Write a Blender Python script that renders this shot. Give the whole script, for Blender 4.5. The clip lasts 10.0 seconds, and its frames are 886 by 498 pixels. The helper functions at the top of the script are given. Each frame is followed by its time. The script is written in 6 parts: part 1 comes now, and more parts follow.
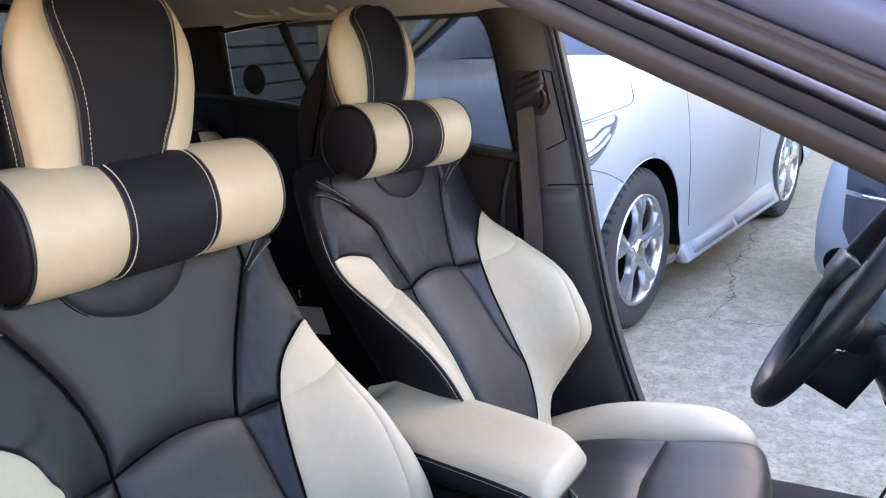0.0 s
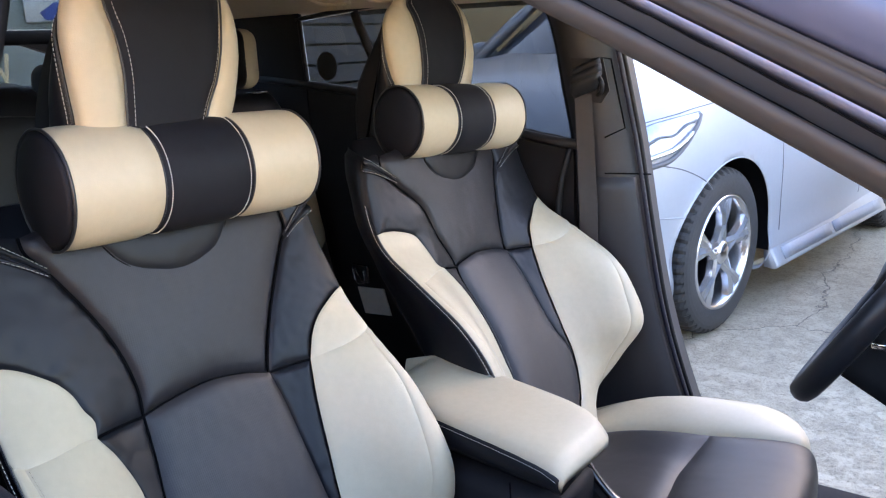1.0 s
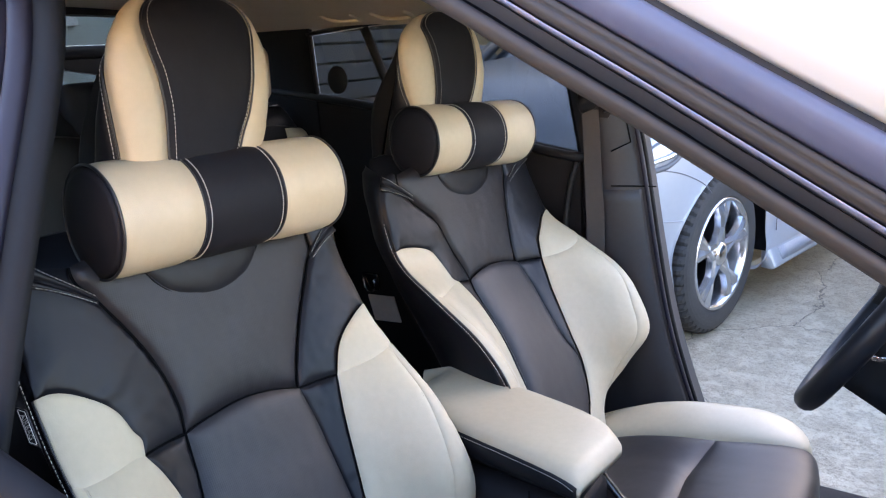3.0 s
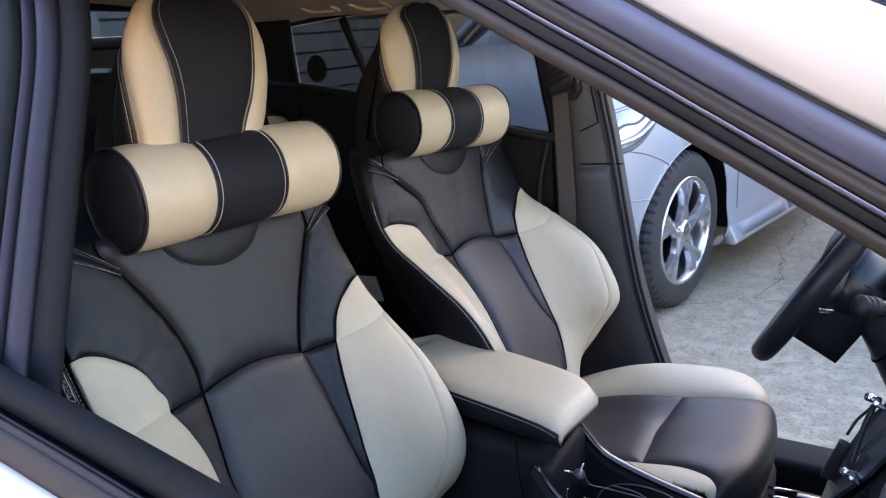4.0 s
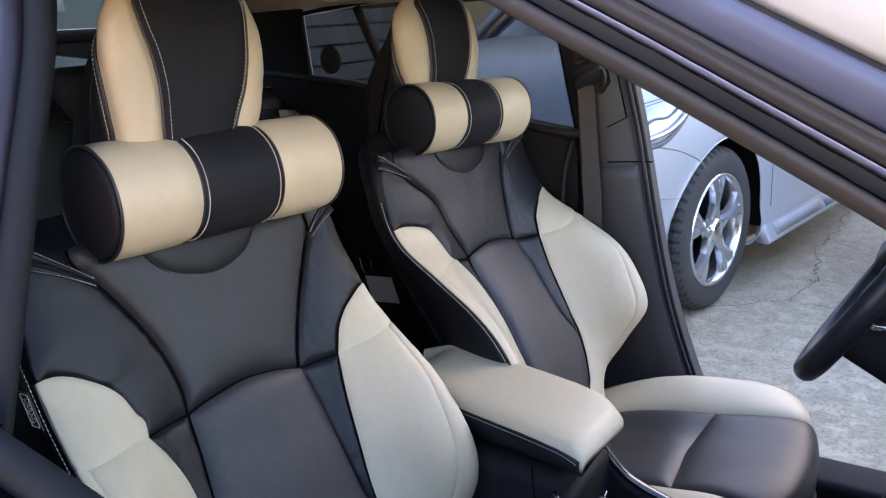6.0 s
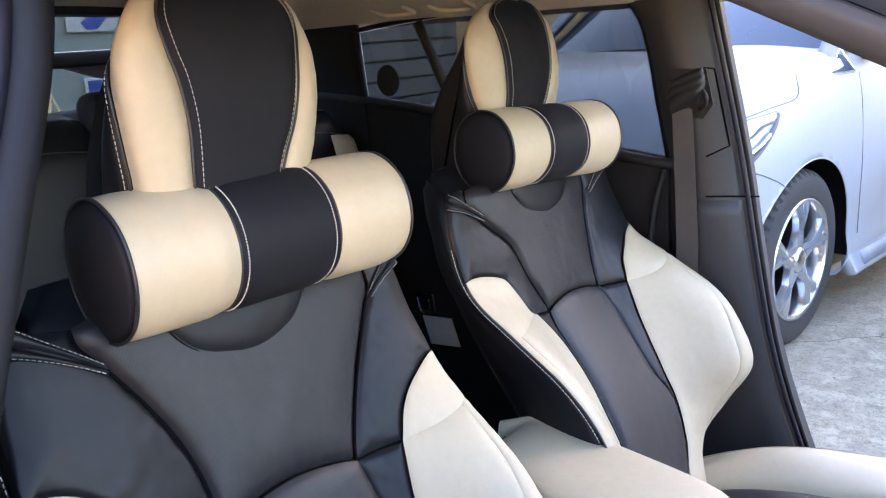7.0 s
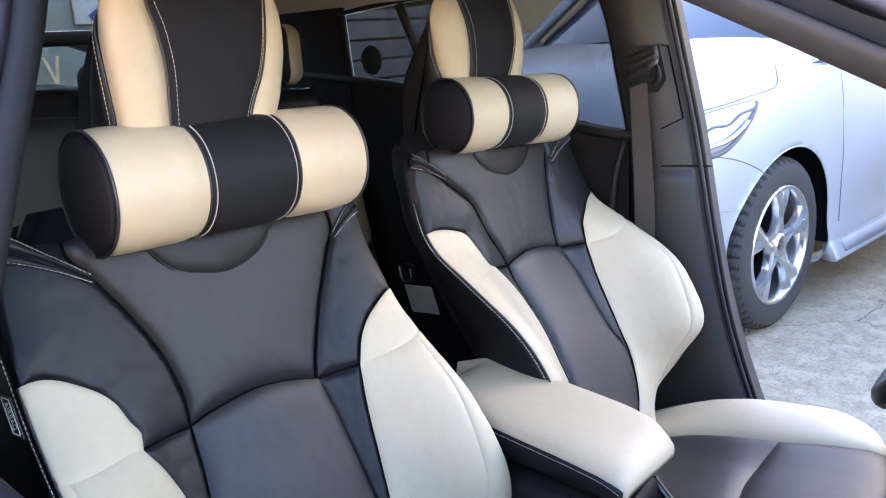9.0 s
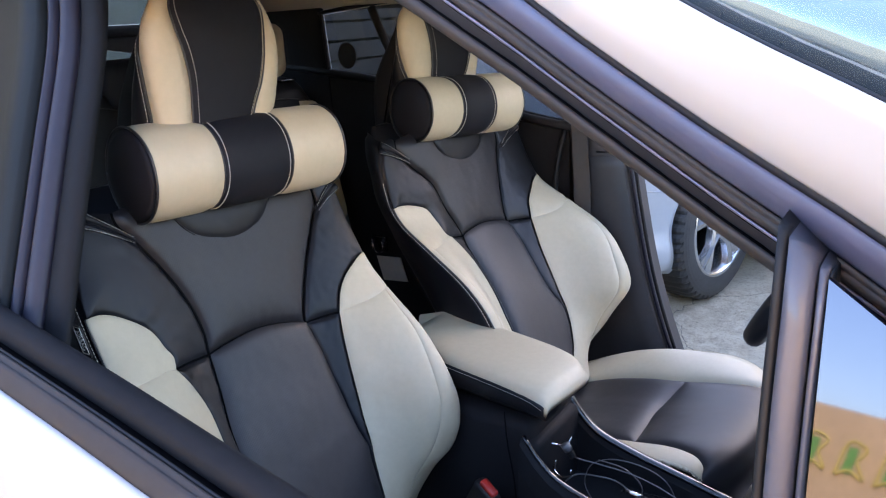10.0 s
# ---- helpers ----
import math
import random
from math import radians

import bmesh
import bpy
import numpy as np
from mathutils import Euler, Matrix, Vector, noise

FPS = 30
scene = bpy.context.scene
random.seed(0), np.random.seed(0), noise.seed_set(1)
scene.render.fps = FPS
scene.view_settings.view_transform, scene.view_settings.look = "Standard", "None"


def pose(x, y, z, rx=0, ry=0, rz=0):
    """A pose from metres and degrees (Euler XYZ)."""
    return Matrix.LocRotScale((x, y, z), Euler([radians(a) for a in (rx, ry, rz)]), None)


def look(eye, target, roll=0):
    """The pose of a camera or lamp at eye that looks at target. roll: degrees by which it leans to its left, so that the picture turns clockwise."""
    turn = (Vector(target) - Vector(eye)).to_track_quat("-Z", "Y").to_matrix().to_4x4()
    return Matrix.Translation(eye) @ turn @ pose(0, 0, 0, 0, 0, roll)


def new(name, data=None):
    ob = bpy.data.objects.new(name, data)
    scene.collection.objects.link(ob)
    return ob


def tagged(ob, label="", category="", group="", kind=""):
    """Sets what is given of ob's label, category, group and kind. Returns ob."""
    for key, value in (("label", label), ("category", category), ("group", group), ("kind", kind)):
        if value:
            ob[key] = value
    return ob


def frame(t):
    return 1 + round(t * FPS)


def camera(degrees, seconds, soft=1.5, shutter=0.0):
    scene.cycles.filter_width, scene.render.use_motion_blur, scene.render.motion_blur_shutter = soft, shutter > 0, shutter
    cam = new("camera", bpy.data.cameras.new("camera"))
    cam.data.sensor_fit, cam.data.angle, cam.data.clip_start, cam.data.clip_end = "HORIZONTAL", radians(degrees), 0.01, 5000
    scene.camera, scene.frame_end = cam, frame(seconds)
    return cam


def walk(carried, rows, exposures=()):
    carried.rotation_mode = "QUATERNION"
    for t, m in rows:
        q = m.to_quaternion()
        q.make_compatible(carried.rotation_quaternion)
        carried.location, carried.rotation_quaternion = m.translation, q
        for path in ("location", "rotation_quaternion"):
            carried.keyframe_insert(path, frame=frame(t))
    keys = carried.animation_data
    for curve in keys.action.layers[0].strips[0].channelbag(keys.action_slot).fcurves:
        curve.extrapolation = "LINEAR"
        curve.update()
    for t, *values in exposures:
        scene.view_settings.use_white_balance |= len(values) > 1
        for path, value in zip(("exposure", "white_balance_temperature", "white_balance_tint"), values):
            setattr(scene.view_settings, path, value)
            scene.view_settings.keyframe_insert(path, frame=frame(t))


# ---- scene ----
cam = camera(60.1, 10.0, soft=1.2)
PATH = [
    (0, (0.073, -0.922, 1.359), (-0.775, 0.806, 0.817), -2.4),
    (0.5, (0.138, -0.91, 1.343), (-0.886, 0.724, 0.81), -2.2),
    (1, (0.17, -0.909, 1.327), (-0.897, 0.696, 0.796), -2.0),
    (1.5, (0.153, -0.894, 1.333), (-0.925, 0.704, 0.8), -1.6),
    (2, (0.141, -0.888, 1.336), (-0.944, 0.704, 0.797), -1.4),
    (2.5, (0.146, -0.907, 1.371), (-0.936, 0.687, 0.835), -1.7),
    (4, (0.189, -1.059, 1.377), (-0.794, 0.586, 0.804), -3.1),
    (4.5, (0.18, -1.065, 1.384), (-0.782, 0.589, 0.802), -2.8),
    (5, (0.192, -1.074, 1.389), (-0.721, 0.605, 0.801), -2.1),
    (5.5, (0.199, -1.091, 1.378), (-0.672, 0.607, 0.78), -1.5),
    (6, (0.155, -0.962, 1.366), (-0.883, 0.644, 0.78), -3.2),
    (6.2, (0.106, -0.896, 1.35), (-0.985, 0.677, 0.769), -3.5),
    (7.3, (-0.001, -0.807, 1.372), (-1.148, 0.743, 0.841), -3.7),
    (7.5, (0.004, -0.801, 1.371), (-1.147, 0.748, 0.846), -3.7),
    (8, (0.031, -0.808, 1.357), (-1.124, 0.739, 0.833), -3.6),
    (8.5, (0.063, -0.83, 1.348), (-1.097, 0.712, 0.82), -3.6),
    (9, (0.131, -0.877, 1.323), (-1.026, 0.662, 0.781), -3.4),
    (9.5, (0.237, -1.002, 1.356), (-0.891, 0.549, 0.789), -3.1),
    (10, (0.299, -1.068, 1.378), (-0.798, 0.495, 0.782), -2.8),
]
EXPOSURE = [(0.0, 3.95), (2.5, 4.05), (3.8, 3.6), (5.5, 3.65), (6.0, 3.65), (6.2, 3.8), (7.5, 4.2), (8.5, 4.2), (9.2, 4.2), (9.5, 4.15), (10.0, 3.62)]
walk(cam, [(t, look(eye, target, roll)) for t, eye, target, roll in PATH], [(t, e, 7300 if t < 7 else 7080, 26) for t, e in EXPOSURE])

# ---- world, sun, exposure ----
world = bpy.data.worlds.new("world")
scene.world = world
world.use_nodes = True
wn = world.node_tree
sky = wn.nodes.new("ShaderNodeTexSky")
sky.sky_type, sky.sun_disc = "NISHITA", False
sky.sun_elevation, sky.sun_rotation = radians(16), radians(14)
sky.dust_density, sky.ozone_density = 1.2, 2.5
wn.links.new(sky.outputs[0], wn.nodes["Background"].inputs[0])
wn.nodes["Background"].inputs[1].default_value = 0.15
sun = new("sun", bpy.data.lights.new("sun", "SUN"))
sun.data.energy, sun.data.angle, sun.data.color = 2.2, radians(0.6), (1.0, 0.85, 0.64)
sun.matrix_world = look((2.33, 9.33, 2.756), (0, 0, 0))


# ---- materials ----
def mat(name, base, rough=0.5, metal=0.0, grain=0.0, size=600.0, vary=0.10, vsize=6.0, coat=0.0, spec=0.5, scatter=1.0):
    """A principled material: base colour broken up at two scales, grain as bump."""
    m = bpy.data.materials.new(name)
    m.use_nodes = True
    nt = m.node_tree
    p = nt.nodes["Principled BSDF"]
    p.inputs["Roughness"].default_value, p.inputs["Metallic"].default_value = rough, metal
    p.inputs["Coat Weight"].default_value = coat
    p.inputs["Coat Roughness"].default_value = 0.06
    p.inputs["Specular IOR Level"].default_value = spec
    co = nt.nodes.new("ShaderNodeTexCoord")
    n1, n2 = nt.nodes.new("ShaderNodeTexNoise"), nt.nodes.new("ShaderNodeTexNoise")
    n1.inputs["Scale"].default_value, n1.inputs["Detail"].default_value = vsize, 4
    n2.inputs["Scale"].default_value, n2.inputs["Detail"].default_value = vsize * 14, 3
    add = nt.nodes.new("ShaderNodeMath")
    add.operation = "ADD"
    ramp = nt.nodes.new("ShaderNodeMapRange")
    ramp.inputs[1].default_value, ramp.inputs[2].default_value = 0.6, 1.4
    ramp.inputs[3].default_value, ramp.inputs[4].default_value = 1 - vary, 1 + vary
    mul = nt.nodes.new("ShaderNodeVectorMath")
    mul.operation = "SCALE"
    mul.inputs[0].default_value = base
    for n in (n1, n2):
        nt.links.new(co.outputs["Object"], n.inputs["Vector"])
    nt.links.new(n1.outputs[0], add.inputs[0])
    nt.links.new(n2.outputs[0], add.inputs[1])
    nt.links.new(add.outputs[0], ramp.inputs[0])
    nt.links.new(ramp.outputs[0], mul.inputs["Scale"])
    nt.links.new(mul.outputs[0], p.inputs["Base Color"])
    if grain:
        v = nt.nodes.new("ShaderNodeTexVoronoi")
        v.inputs["Scale"].default_value, v.inputs["Randomness"].default_value = size, scatter
        b = nt.nodes.new("ShaderNodeBump")
        b.inputs["Strength"].default_value, b.inputs["Distance"].default_value = grain, 0.0006
        nt.links.new(co.outputs["Object"], v.inputs["Vector"])
        nt.links.new(v.outputs["Distance"], b.inputs["Height"])
        nt.links.new(b.outputs[0], p.inputs["Normal"])
    return m


def glass_mat(name, tint, rough=0.0):
    m = bpy.data.materials.new(name)
    m.use_nodes = True
    nt = m.node_tree
    nt.nodes.remove(nt.nodes["Principled BSDF"])
    tr, gl, mx = (nt.nodes.new("ShaderNode" + k) for k in ("BsdfTransparent", "BsdfGlossy", "MixShader"))
    tr.inputs[0].default_value = (*tint, 1)
    gl.inputs["Roughness"].default_value = rough
    mx.inputs[0].default_value = 0.035
    nt.links.new(tr.outputs[0], mx.inputs[1])
    nt.links.new(gl.outputs[0], mx.inputs[2])
    nt.links.new(mx.outputs[0], nt.nodes["Material Output"].inputs[0])
    return m


BLACK = mat("black_leather", (0.0094, 0.0099, 0.0124), 0.38, grain=0.08, size=900, spec=0.20, vary=0.06, vsize=9)
MATTE = mat("matte_black_leather", (0.0128, 0.0134, 0.0172), 0.6, grain=0.05, size=900, spec=0.13, vary=0.06)
PERF = mat("perforated_black_leather", (0.0165, 0.0150, 0.0172), 0.44, grain=0.22, size=400, scatter=0.0, spec=0.32, vary=0.15, vsize=9)
CREAM = mat("cream_leather", (0.455, 0.388, 0.272), 0.47, grain=0.15, size=700, vary=0.05, vsize=7)
THREAD = mat("white_thread", (0.50, 0.48, 0.43), 0.8)
PIPING = mat("dark_piping", (0.02, 0.02, 0.022), 0.4)
PLASTIC = mat("dark_plastic_trim", (0.0125, 0.0122, 0.0135), 0.5, spec=0.32, grain=0.25, size=2000, vary=0.15)
PILLAR = mat("grey_black_pillar_trim", (0.0220, 0.0218, 0.0246), 0.55, grain=0.06, size=2400, vary=0.12)
SEAL = mat("dark_brown_soft_seal", (0.038, 0.032, 0.030), 0.6, vary=0.1, spec=0.25)
SOFTBLACK = mat("soft_navy_black_trim", (0.0135, 0.0135, 0.0150), 0.65, grain=0.1, size=2500, vary=0.1, spec=0.10)
RUBBER = mat("black_rubber_seal", (0.010, 0.010, 0.011), 0.55, vary=0.2, spec=0.3)
GLOSS = mat("gloss_black_trim", (0.008, 0.008, 0.01), 0.12, coat=0.6, vary=0.1)
CUPGREY = mat("warm_grey_plastic", (0.60, 0.57, 0.52), 0.6, vary=0.08)
# Dark rubber; the lavender tint is the pillar edges' bluish highlight.
LAVENDER = mat("highlight_tinted_rubber", (0.016, 0.0155, 0.026), 0.42, vary=0.08, spec=0.28)
PILLARDARK = mat("navy_grey_pillar_trim", (0.0050, 0.0056, 0.0072), 0.6, grain=0.1, size=2400, vary=0.1, spec=0.16)
PILLARGLASS = mat("dark_green_grey_gloss", (0.0075, 0.0095, 0.010), 0.45, vary=0.1, spec=0.13)
# Pale blue stands in for the thin highlight along the channel's edge.
LIP = mat("highlight_blue_lip", (0.16, 0.165, 0.235), 0.4, vary=0.06)
# Purple-blue base: the gloss frame's reflection is put into its colour.
FRAME = mat("sky_tinted_gloss_frame", (0.070, 0.074, 0.116), 0.46, coat=0.25, vary=0.06)
WEBBING = mat("grey_brown_belt_webbing", (0.062, 0.056, 0.053), 0.75, grain=0.6, size=900, vary=0.1)
LINER = mat("beige_headliner_fabric", (0.76, 0.68, 0.57), 0.95, grain=0.6, size=900, vary=0.05)
WHITE = mat("pearl_white_paint", (0.50, 0.465, 0.425), 0.25, coat=1.0, vary=0.01)
SILVER = mat("silver_blue_paint", (0.355, 0.38, 0.412), 0.36, metal=0.2, coat=0.4, vary=0.03, vsize=3)
CHROME = mat("chrome", (0.75, 0.76, 0.78), 0.12, metal=1.0, vary=0.04)
ALLOY = mat("alloy_wheel", (0.54, 0.55, 0.57), 0.19, metal=0.9, vary=0.06)
TYRE = mat("tyre_rubber", (0.030, 0.029, 0.028), 0.8, grain=0.5, size=200, vary=0.25)
# Near-black; in seams and behind spokes it carries shade in its colour.
DARKIN = mat("dark_recess", (0.003, 0.003, 0.0036), 0.8, spec=0.03)
CARPET = mat("black_carpet", (0.032, 0.031, 0.033), 0.95, grain=0.8, size=500, vary=0.2)
RED = mat("red_plastic", (0.55, 0.03, 0.02), 0.35)
LABEL = mat("pale_grey_tag", (0.40, 0.40, 0.39), 0.6)
BLUE = mat("blue_print", (0.02, 0.05, 0.22), 0.4)
CABLE = mat("grey_cable", (0.09, 0.09, 0.096), 0.4)
POSTGLOSS = mat("glossy_grey_window_post", (0.068, 0.067, 0.084), 0.42, coat=0.25, vary=0.06)
REARGLASS = glass_mat("dark_tinted_rear_glass", (0.46, 0.50, 0.50))
GLASS = glass_mat("tinted_side_glass", (0.36, 0.36, 0.35))
CLEAR = glass_mat("clear_glass", (0.88, 0.92, 0.91))
COLUMN = mat("blue_black_column_plastic", (0.006, 0.008, 0.0105), 0.36, vary=0.1, grain=0.05, size=2200)
PLATE = mat("smoked_plate", (0.040, 0.041, 0.046), 0.2, coat=0.6)
MIRRORGLASS = mat("mirror_tinted_glass", (0.060, 0.066, 0.085), 0.03, metal=1.0, vary=0.02)
SCREEN = mat("teal_windscreen_glass", (0.38, 0.45, 0.475), 0.06, metal=0.9, vary=0.05)
DARKGLASS = mat("dark_windscreen", (0.02, 0.03, 0.05), 0.06, vary=0.05, spec=0.6)
SMOKE = mat("smoked_grey_grille", (0.050, 0.054, 0.070), 0.3, coat=0.3, vary=0.1)
STEP = mat("grey_running_board", (0.27, 0.29, 0.32), 0.42, vary=0.08)
GAPGREY = mat("grey_panel_gap", (0.10, 0.105, 0.115), 0.6)
LAMP = mat("headlight_reflector", (0.36, 0.38, 0.42), 0.22, metal=0.7, vary=0.3, vsize=24)


def concrete():
    """Worn concrete: pale scoured patches, fine grit and a few wandering cracks."""
    m = bpy.data.materials.new("cracked_concrete")
    m.use_nodes = True
    nt = m.node_tree
    p = nt.nodes["Principled BSDF"]
    p.inputs["Roughness"].default_value = 0.9
    co = nt.nodes.new("ShaderNodeTexCoord")

    def noise_node(scale, detail, rough=0.6):
        q = nt.nodes.new("ShaderNodeTexNoise")
        q.inputs["Scale"].default_value, q.inputs["Detail"].default_value, q.inputs["Roughness"].default_value = scale, detail, rough
        nt.links.new(co.outputs["Object"], q.inputs["Vector"])
        return q

    def ramp(src, a, b, lo, hi):
        r = nt.nodes.new("ShaderNodeMapRange")
        for k, v in enumerate((a, b, lo, hi)):
            r.inputs[k + 1].default_value = v
        nt.links.new(src, r.inputs[0])
        return r.outputs[0]

    def mix(fac, a, b):
        x = nt.nodes.new("ShaderNodeMix")
        x.data_type = "RGBA"
        nt.links.new(fac, x.inputs[0])
        for k, v in ((6, a), (7, b)):
            if isinstance(v, tuple):
                x.inputs[k].default_value = (*v, 1)
            else:
                nt.links.new(v, x.inputs[k])
        return x.outputs[2]
    wide, mid, grit = noise_node(0.9, 5), noise_node(11, 10, 0.75), noise_node(60, 4)
    c = mix(ramp(wide.outputs[0], 0.35, 0.65, 0, 1), (0.392, 0.326, 0.230), (0.425, 0.356, 0.254))
    c = mix(ramp(mid.outputs[0], 0.42, 0.62, 0, 0.8), c, (0.458, 0.388, 0.282))
    c = mix(ramp(grit.outputs[0], 0.52, 0.68, 0, 0.75), c, (0.238, 0.200, 0.150))
    warp = nt.nodes.new("ShaderNodeVectorMath")
    warp.operation = "MULTIPLY_ADD"
    warp.inputs[1].default_value = (0.35, 0.35, 0.0)
    nt.links.new(noise_node(2.6, 6).outputs["Color"], warp.inputs[0])
    nt.links.new(co.outputs["Object"], warp.inputs[2])
    v = nt.nodes.new("ShaderNodeTexVoronoi")
    v.feature = "DISTANCE_TO_EDGE"
    v.inputs["Scale"].default_value = 0.6
    nt.links.new(warp.outputs[0], v.inputs["Vector"])
    crack = ramp(v.outputs["Distance"], 0.0, 0.0028, 0.8, 0)
    c = mix(crack, c, (0.07, 0.066, 0.06))
    b = nt.nodes.new("ShaderNodeBump")
    b.inputs["Strength"].default_value, b.inputs["Distance"].default_value = 1.0, 0.006
    h = nt.nodes.new("ShaderNodeMath")
    h.operation = "SUBTRACT"
    rubble = noise_node(26, 9, 0.75)
    rough = nt.nodes.new("ShaderNodeMath")
    rough.operation = "MULTIPLY"
    nt.links.new(ramp(rubble.outputs[0], 0.35, 0.65, 0, 0.9), rough.inputs[0])
    nt.links.new(ramp(mid.outputs[0], 0.46, 0.56, 1.0, 0.15), rough.inputs[1])
    c = mix(ramp(rough.outputs[0], 0.35, 0.85, 0, 0.55), c, (0.25, 0.212, 0.162))
    nt.links.new(c, p.inputs["Base Color"])
    both = nt.nodes.new("ShaderNodeMath")
    nt.links.new(rough.outputs[0], both.inputs[0])
    nt.links.new(mid.outputs[0], both.inputs[1])
    nt.links.new(both.outputs[0], h.inputs[0])
    nt.links.new(crack, h.inputs[1])
    nt.links.new(h.outputs[0], b.inputs["Height"])
    nt.links.new(b.outputs[0], p.inputs["Normal"])
    return m


CONCRETE = concrete()
BOARDS = mat("grey_board", (0.20, 0.20, 0.205), 0.8, vary=0.25, vsize=2)
PLASTER = mat("tan_plaster", (0.58, 0.43, 0.25), 0.9, vary=0.15, vsize=1.2)
GREYWALL = mat("pale_green_grey_wall", (0.22, 0.24, 0.22), 0.85, vary=0.12, vsize=1.5)


# ---- mesh helpers ----
def mesh_ob(name, verts, faces, material, parent=None, label="", smooth=True):
    me = bpy.data.meshes.new(name)
    me.from_pydata([tuple(v) for v in verts], [], [tuple(f) for f in faces])
    me.materials.append(material)
    if smooth:
        me.shade_smooth()
    ob = new(name, me)
    if parent:
        ob.parent = parent
    if label:
        ob["label"] = label
    return ob


def part(name, bm, material, parent=None, label="", smooth=True):
    bmesh.ops.recalc_face_normals(bm, faces=bm.faces)
    me = bpy.data.meshes.new(name)
    bm.to_mesh(me)
    bm.free()
    me.materials.append(material)
    if smooth:
        me.shade_smooth()
    ob = new(name, me)
    if parent:
        ob.parent = parent
    if label:
        ob["label"] = label
    return ob


def thing(name, loc=(0, 0, 0), label="", category="", group="", kind="", rz=0.0):
    ob = new(name)
    ob.empty_display_size = 0.05
    ob.location = loc
    ob.rotation_euler = (0, 0, radians(rz))
    return tagged(ob, label, category, group, kind)


def interp(tab, q):
    """A smooth curve through the rows (x, y) of tab."""
    n = len(tab)
    if q <= tab[0][0]:
        return tab[0][1] + (q - tab[0][0]) * (tab[1][1] - tab[0][1]) / (tab[1][0] - tab[0][0])
    if q >= tab[-1][0]:
        return tab[-1][1] + (q - tab[-1][0]) * (tab[-1][1] - tab[-2][1]) / (tab[-1][0] - tab[-2][0])
    i = max(k for k in range(n - 1) if tab[k][0] <= q)

    def slope(k):
        a, b = max(k - 1, 0), min(k + 1, n - 1)
        return (tab[b][1] - tab[a][1]) / (tab[b][0] - tab[a][0])
    h = tab[i + 1][0] - tab[i][0]
    t = (q - tab[i][0]) / h
    return ((2 * t**3 - 3 * t * t + 1) * tab[i][1] + (t**3 - 2 * t * t + t) * h * slope(i)
            + (-2 * t**3 + 3 * t * t) * tab[i + 1][1] + (t**3 - t * t) * h * slope(i + 1))


def curve(pts, n, smooth=True):
    """n + 1 points evenly along a smooth line through pts (any dimension)."""
    P = [np.array(p, float) for p in pts]
    fine = []
    if smooth and len(P) > 2:
        for i in range(len(P) - 1):
            a, b, c, d = P[max(i - 1, 0)], P[i], P[i + 1], P[min(i + 2, len(P) - 1)]
            for k in range(12):
                t = k / 12
                fine.append(0.5 * (2 * b + (c - a) * t + (2 * a - 5 * b + 4 * c - d) * t * t + (3 * b - a - 3 * c + d) * t**3))
        fine.append(P[-1])
    else:
        fine = P
    fine = np.array(fine)
    step = np.r_[0, np.cumsum(np.linalg.norm(np.diff(fine, axis=0), axis=1))]
    want = np.linspace(0, step[-1], n + 1)
    return np.array([np.interp(want, step, fine[:, k]) for k in range(fine.shape[1])]).T


def grid_faces(nu, nv, off=0, closed=False):
    f = []
    for j in range(nv):
        for i in range(nu if closed else nu):
            a = off + j * (nu if closed else nu + 1)
            b = a + (nu if closed else nu + 1)
            i2 = (i + 1) % nu if closed else i + 1
            f.append((a + i, a + i2, b + i2, b + i))
    return f


def tube(pts, r, sides=6, n=None, smooth=True, flat=1.0):
    """Vertices and faces of a round cord along pts."""
    C = curve(pts, n or max(2, (len(pts) - 1) * 6), smooth)
    V, F = [], []
    up = Vector((0.13, 0.21, 0.97))
    for i in range(len(C)):
        d = Vector(C[min(i + 1, len(C) - 1)] - C[max(i - 1, 0)]).normalized()
        a = d.cross(up).normalized()
        b = d.cross(a)
        for k in range(sides):
            w = 2 * math.pi * k / sides
            V.append(Vector(C[i]) + a * (r * math.cos(w)) + b * (r * flat * math.sin(w)))
    F = grid_faces(sides, len(C) - 1, 0, True)
    F += [tuple(range(sides))[::-1], tuple(range(len(V) - sides, len(V)))]
    return V, F


def cord(name, pts, r, material, parent=None, label="", sides=6, n=None, smooth=True, flat=1.0):
    V, F = tube(pts, r, sides, n, smooth, flat)
    return mesh_ob(name, V, F, material, parent, label)


def stitching(name, pts, normal_of, material, parent, dash=0.0034, gap=0.0016, r=0.00045, lift=0.0006):
    """A row of short raised threads along a line of points."""
    C = curve(pts, 400)
    L = np.r_[0, np.cumsum(np.linalg.norm(np.diff(C, axis=0), axis=1))]
    V, F = [], []
    q = 0.0
    while q + dash < L[-1]:
        a, b = (Vector([np.interp(q + e, L, C[:, k]) for k in range(3)]) for e in (0, dash))
        d = (b - a).normalized()
        nrm = Vector(normal_of)
        s = d.cross(nrm).normalized()
        nrm = s.cross(d)
        o = len(V)
        for e in (a, b):
            e = e + nrm * lift
            V += [e - s * r, e + nrm * r, e + s * r, e - nrm * r]
        F += [(o, o + 1, o + 5, o + 4), (o + 1, o + 2, o + 6, o + 5), (o + 2, o + 3, o + 7, o + 6), (o + 3, o, o + 4, o + 7),
              (o, o + 3, o + 2, o + 1), (o + 4, o + 5, o + 6, o + 7)]
        q += dash + gap
    return mesh_ob(name, V, F, material, parent, "white contrast stitching")


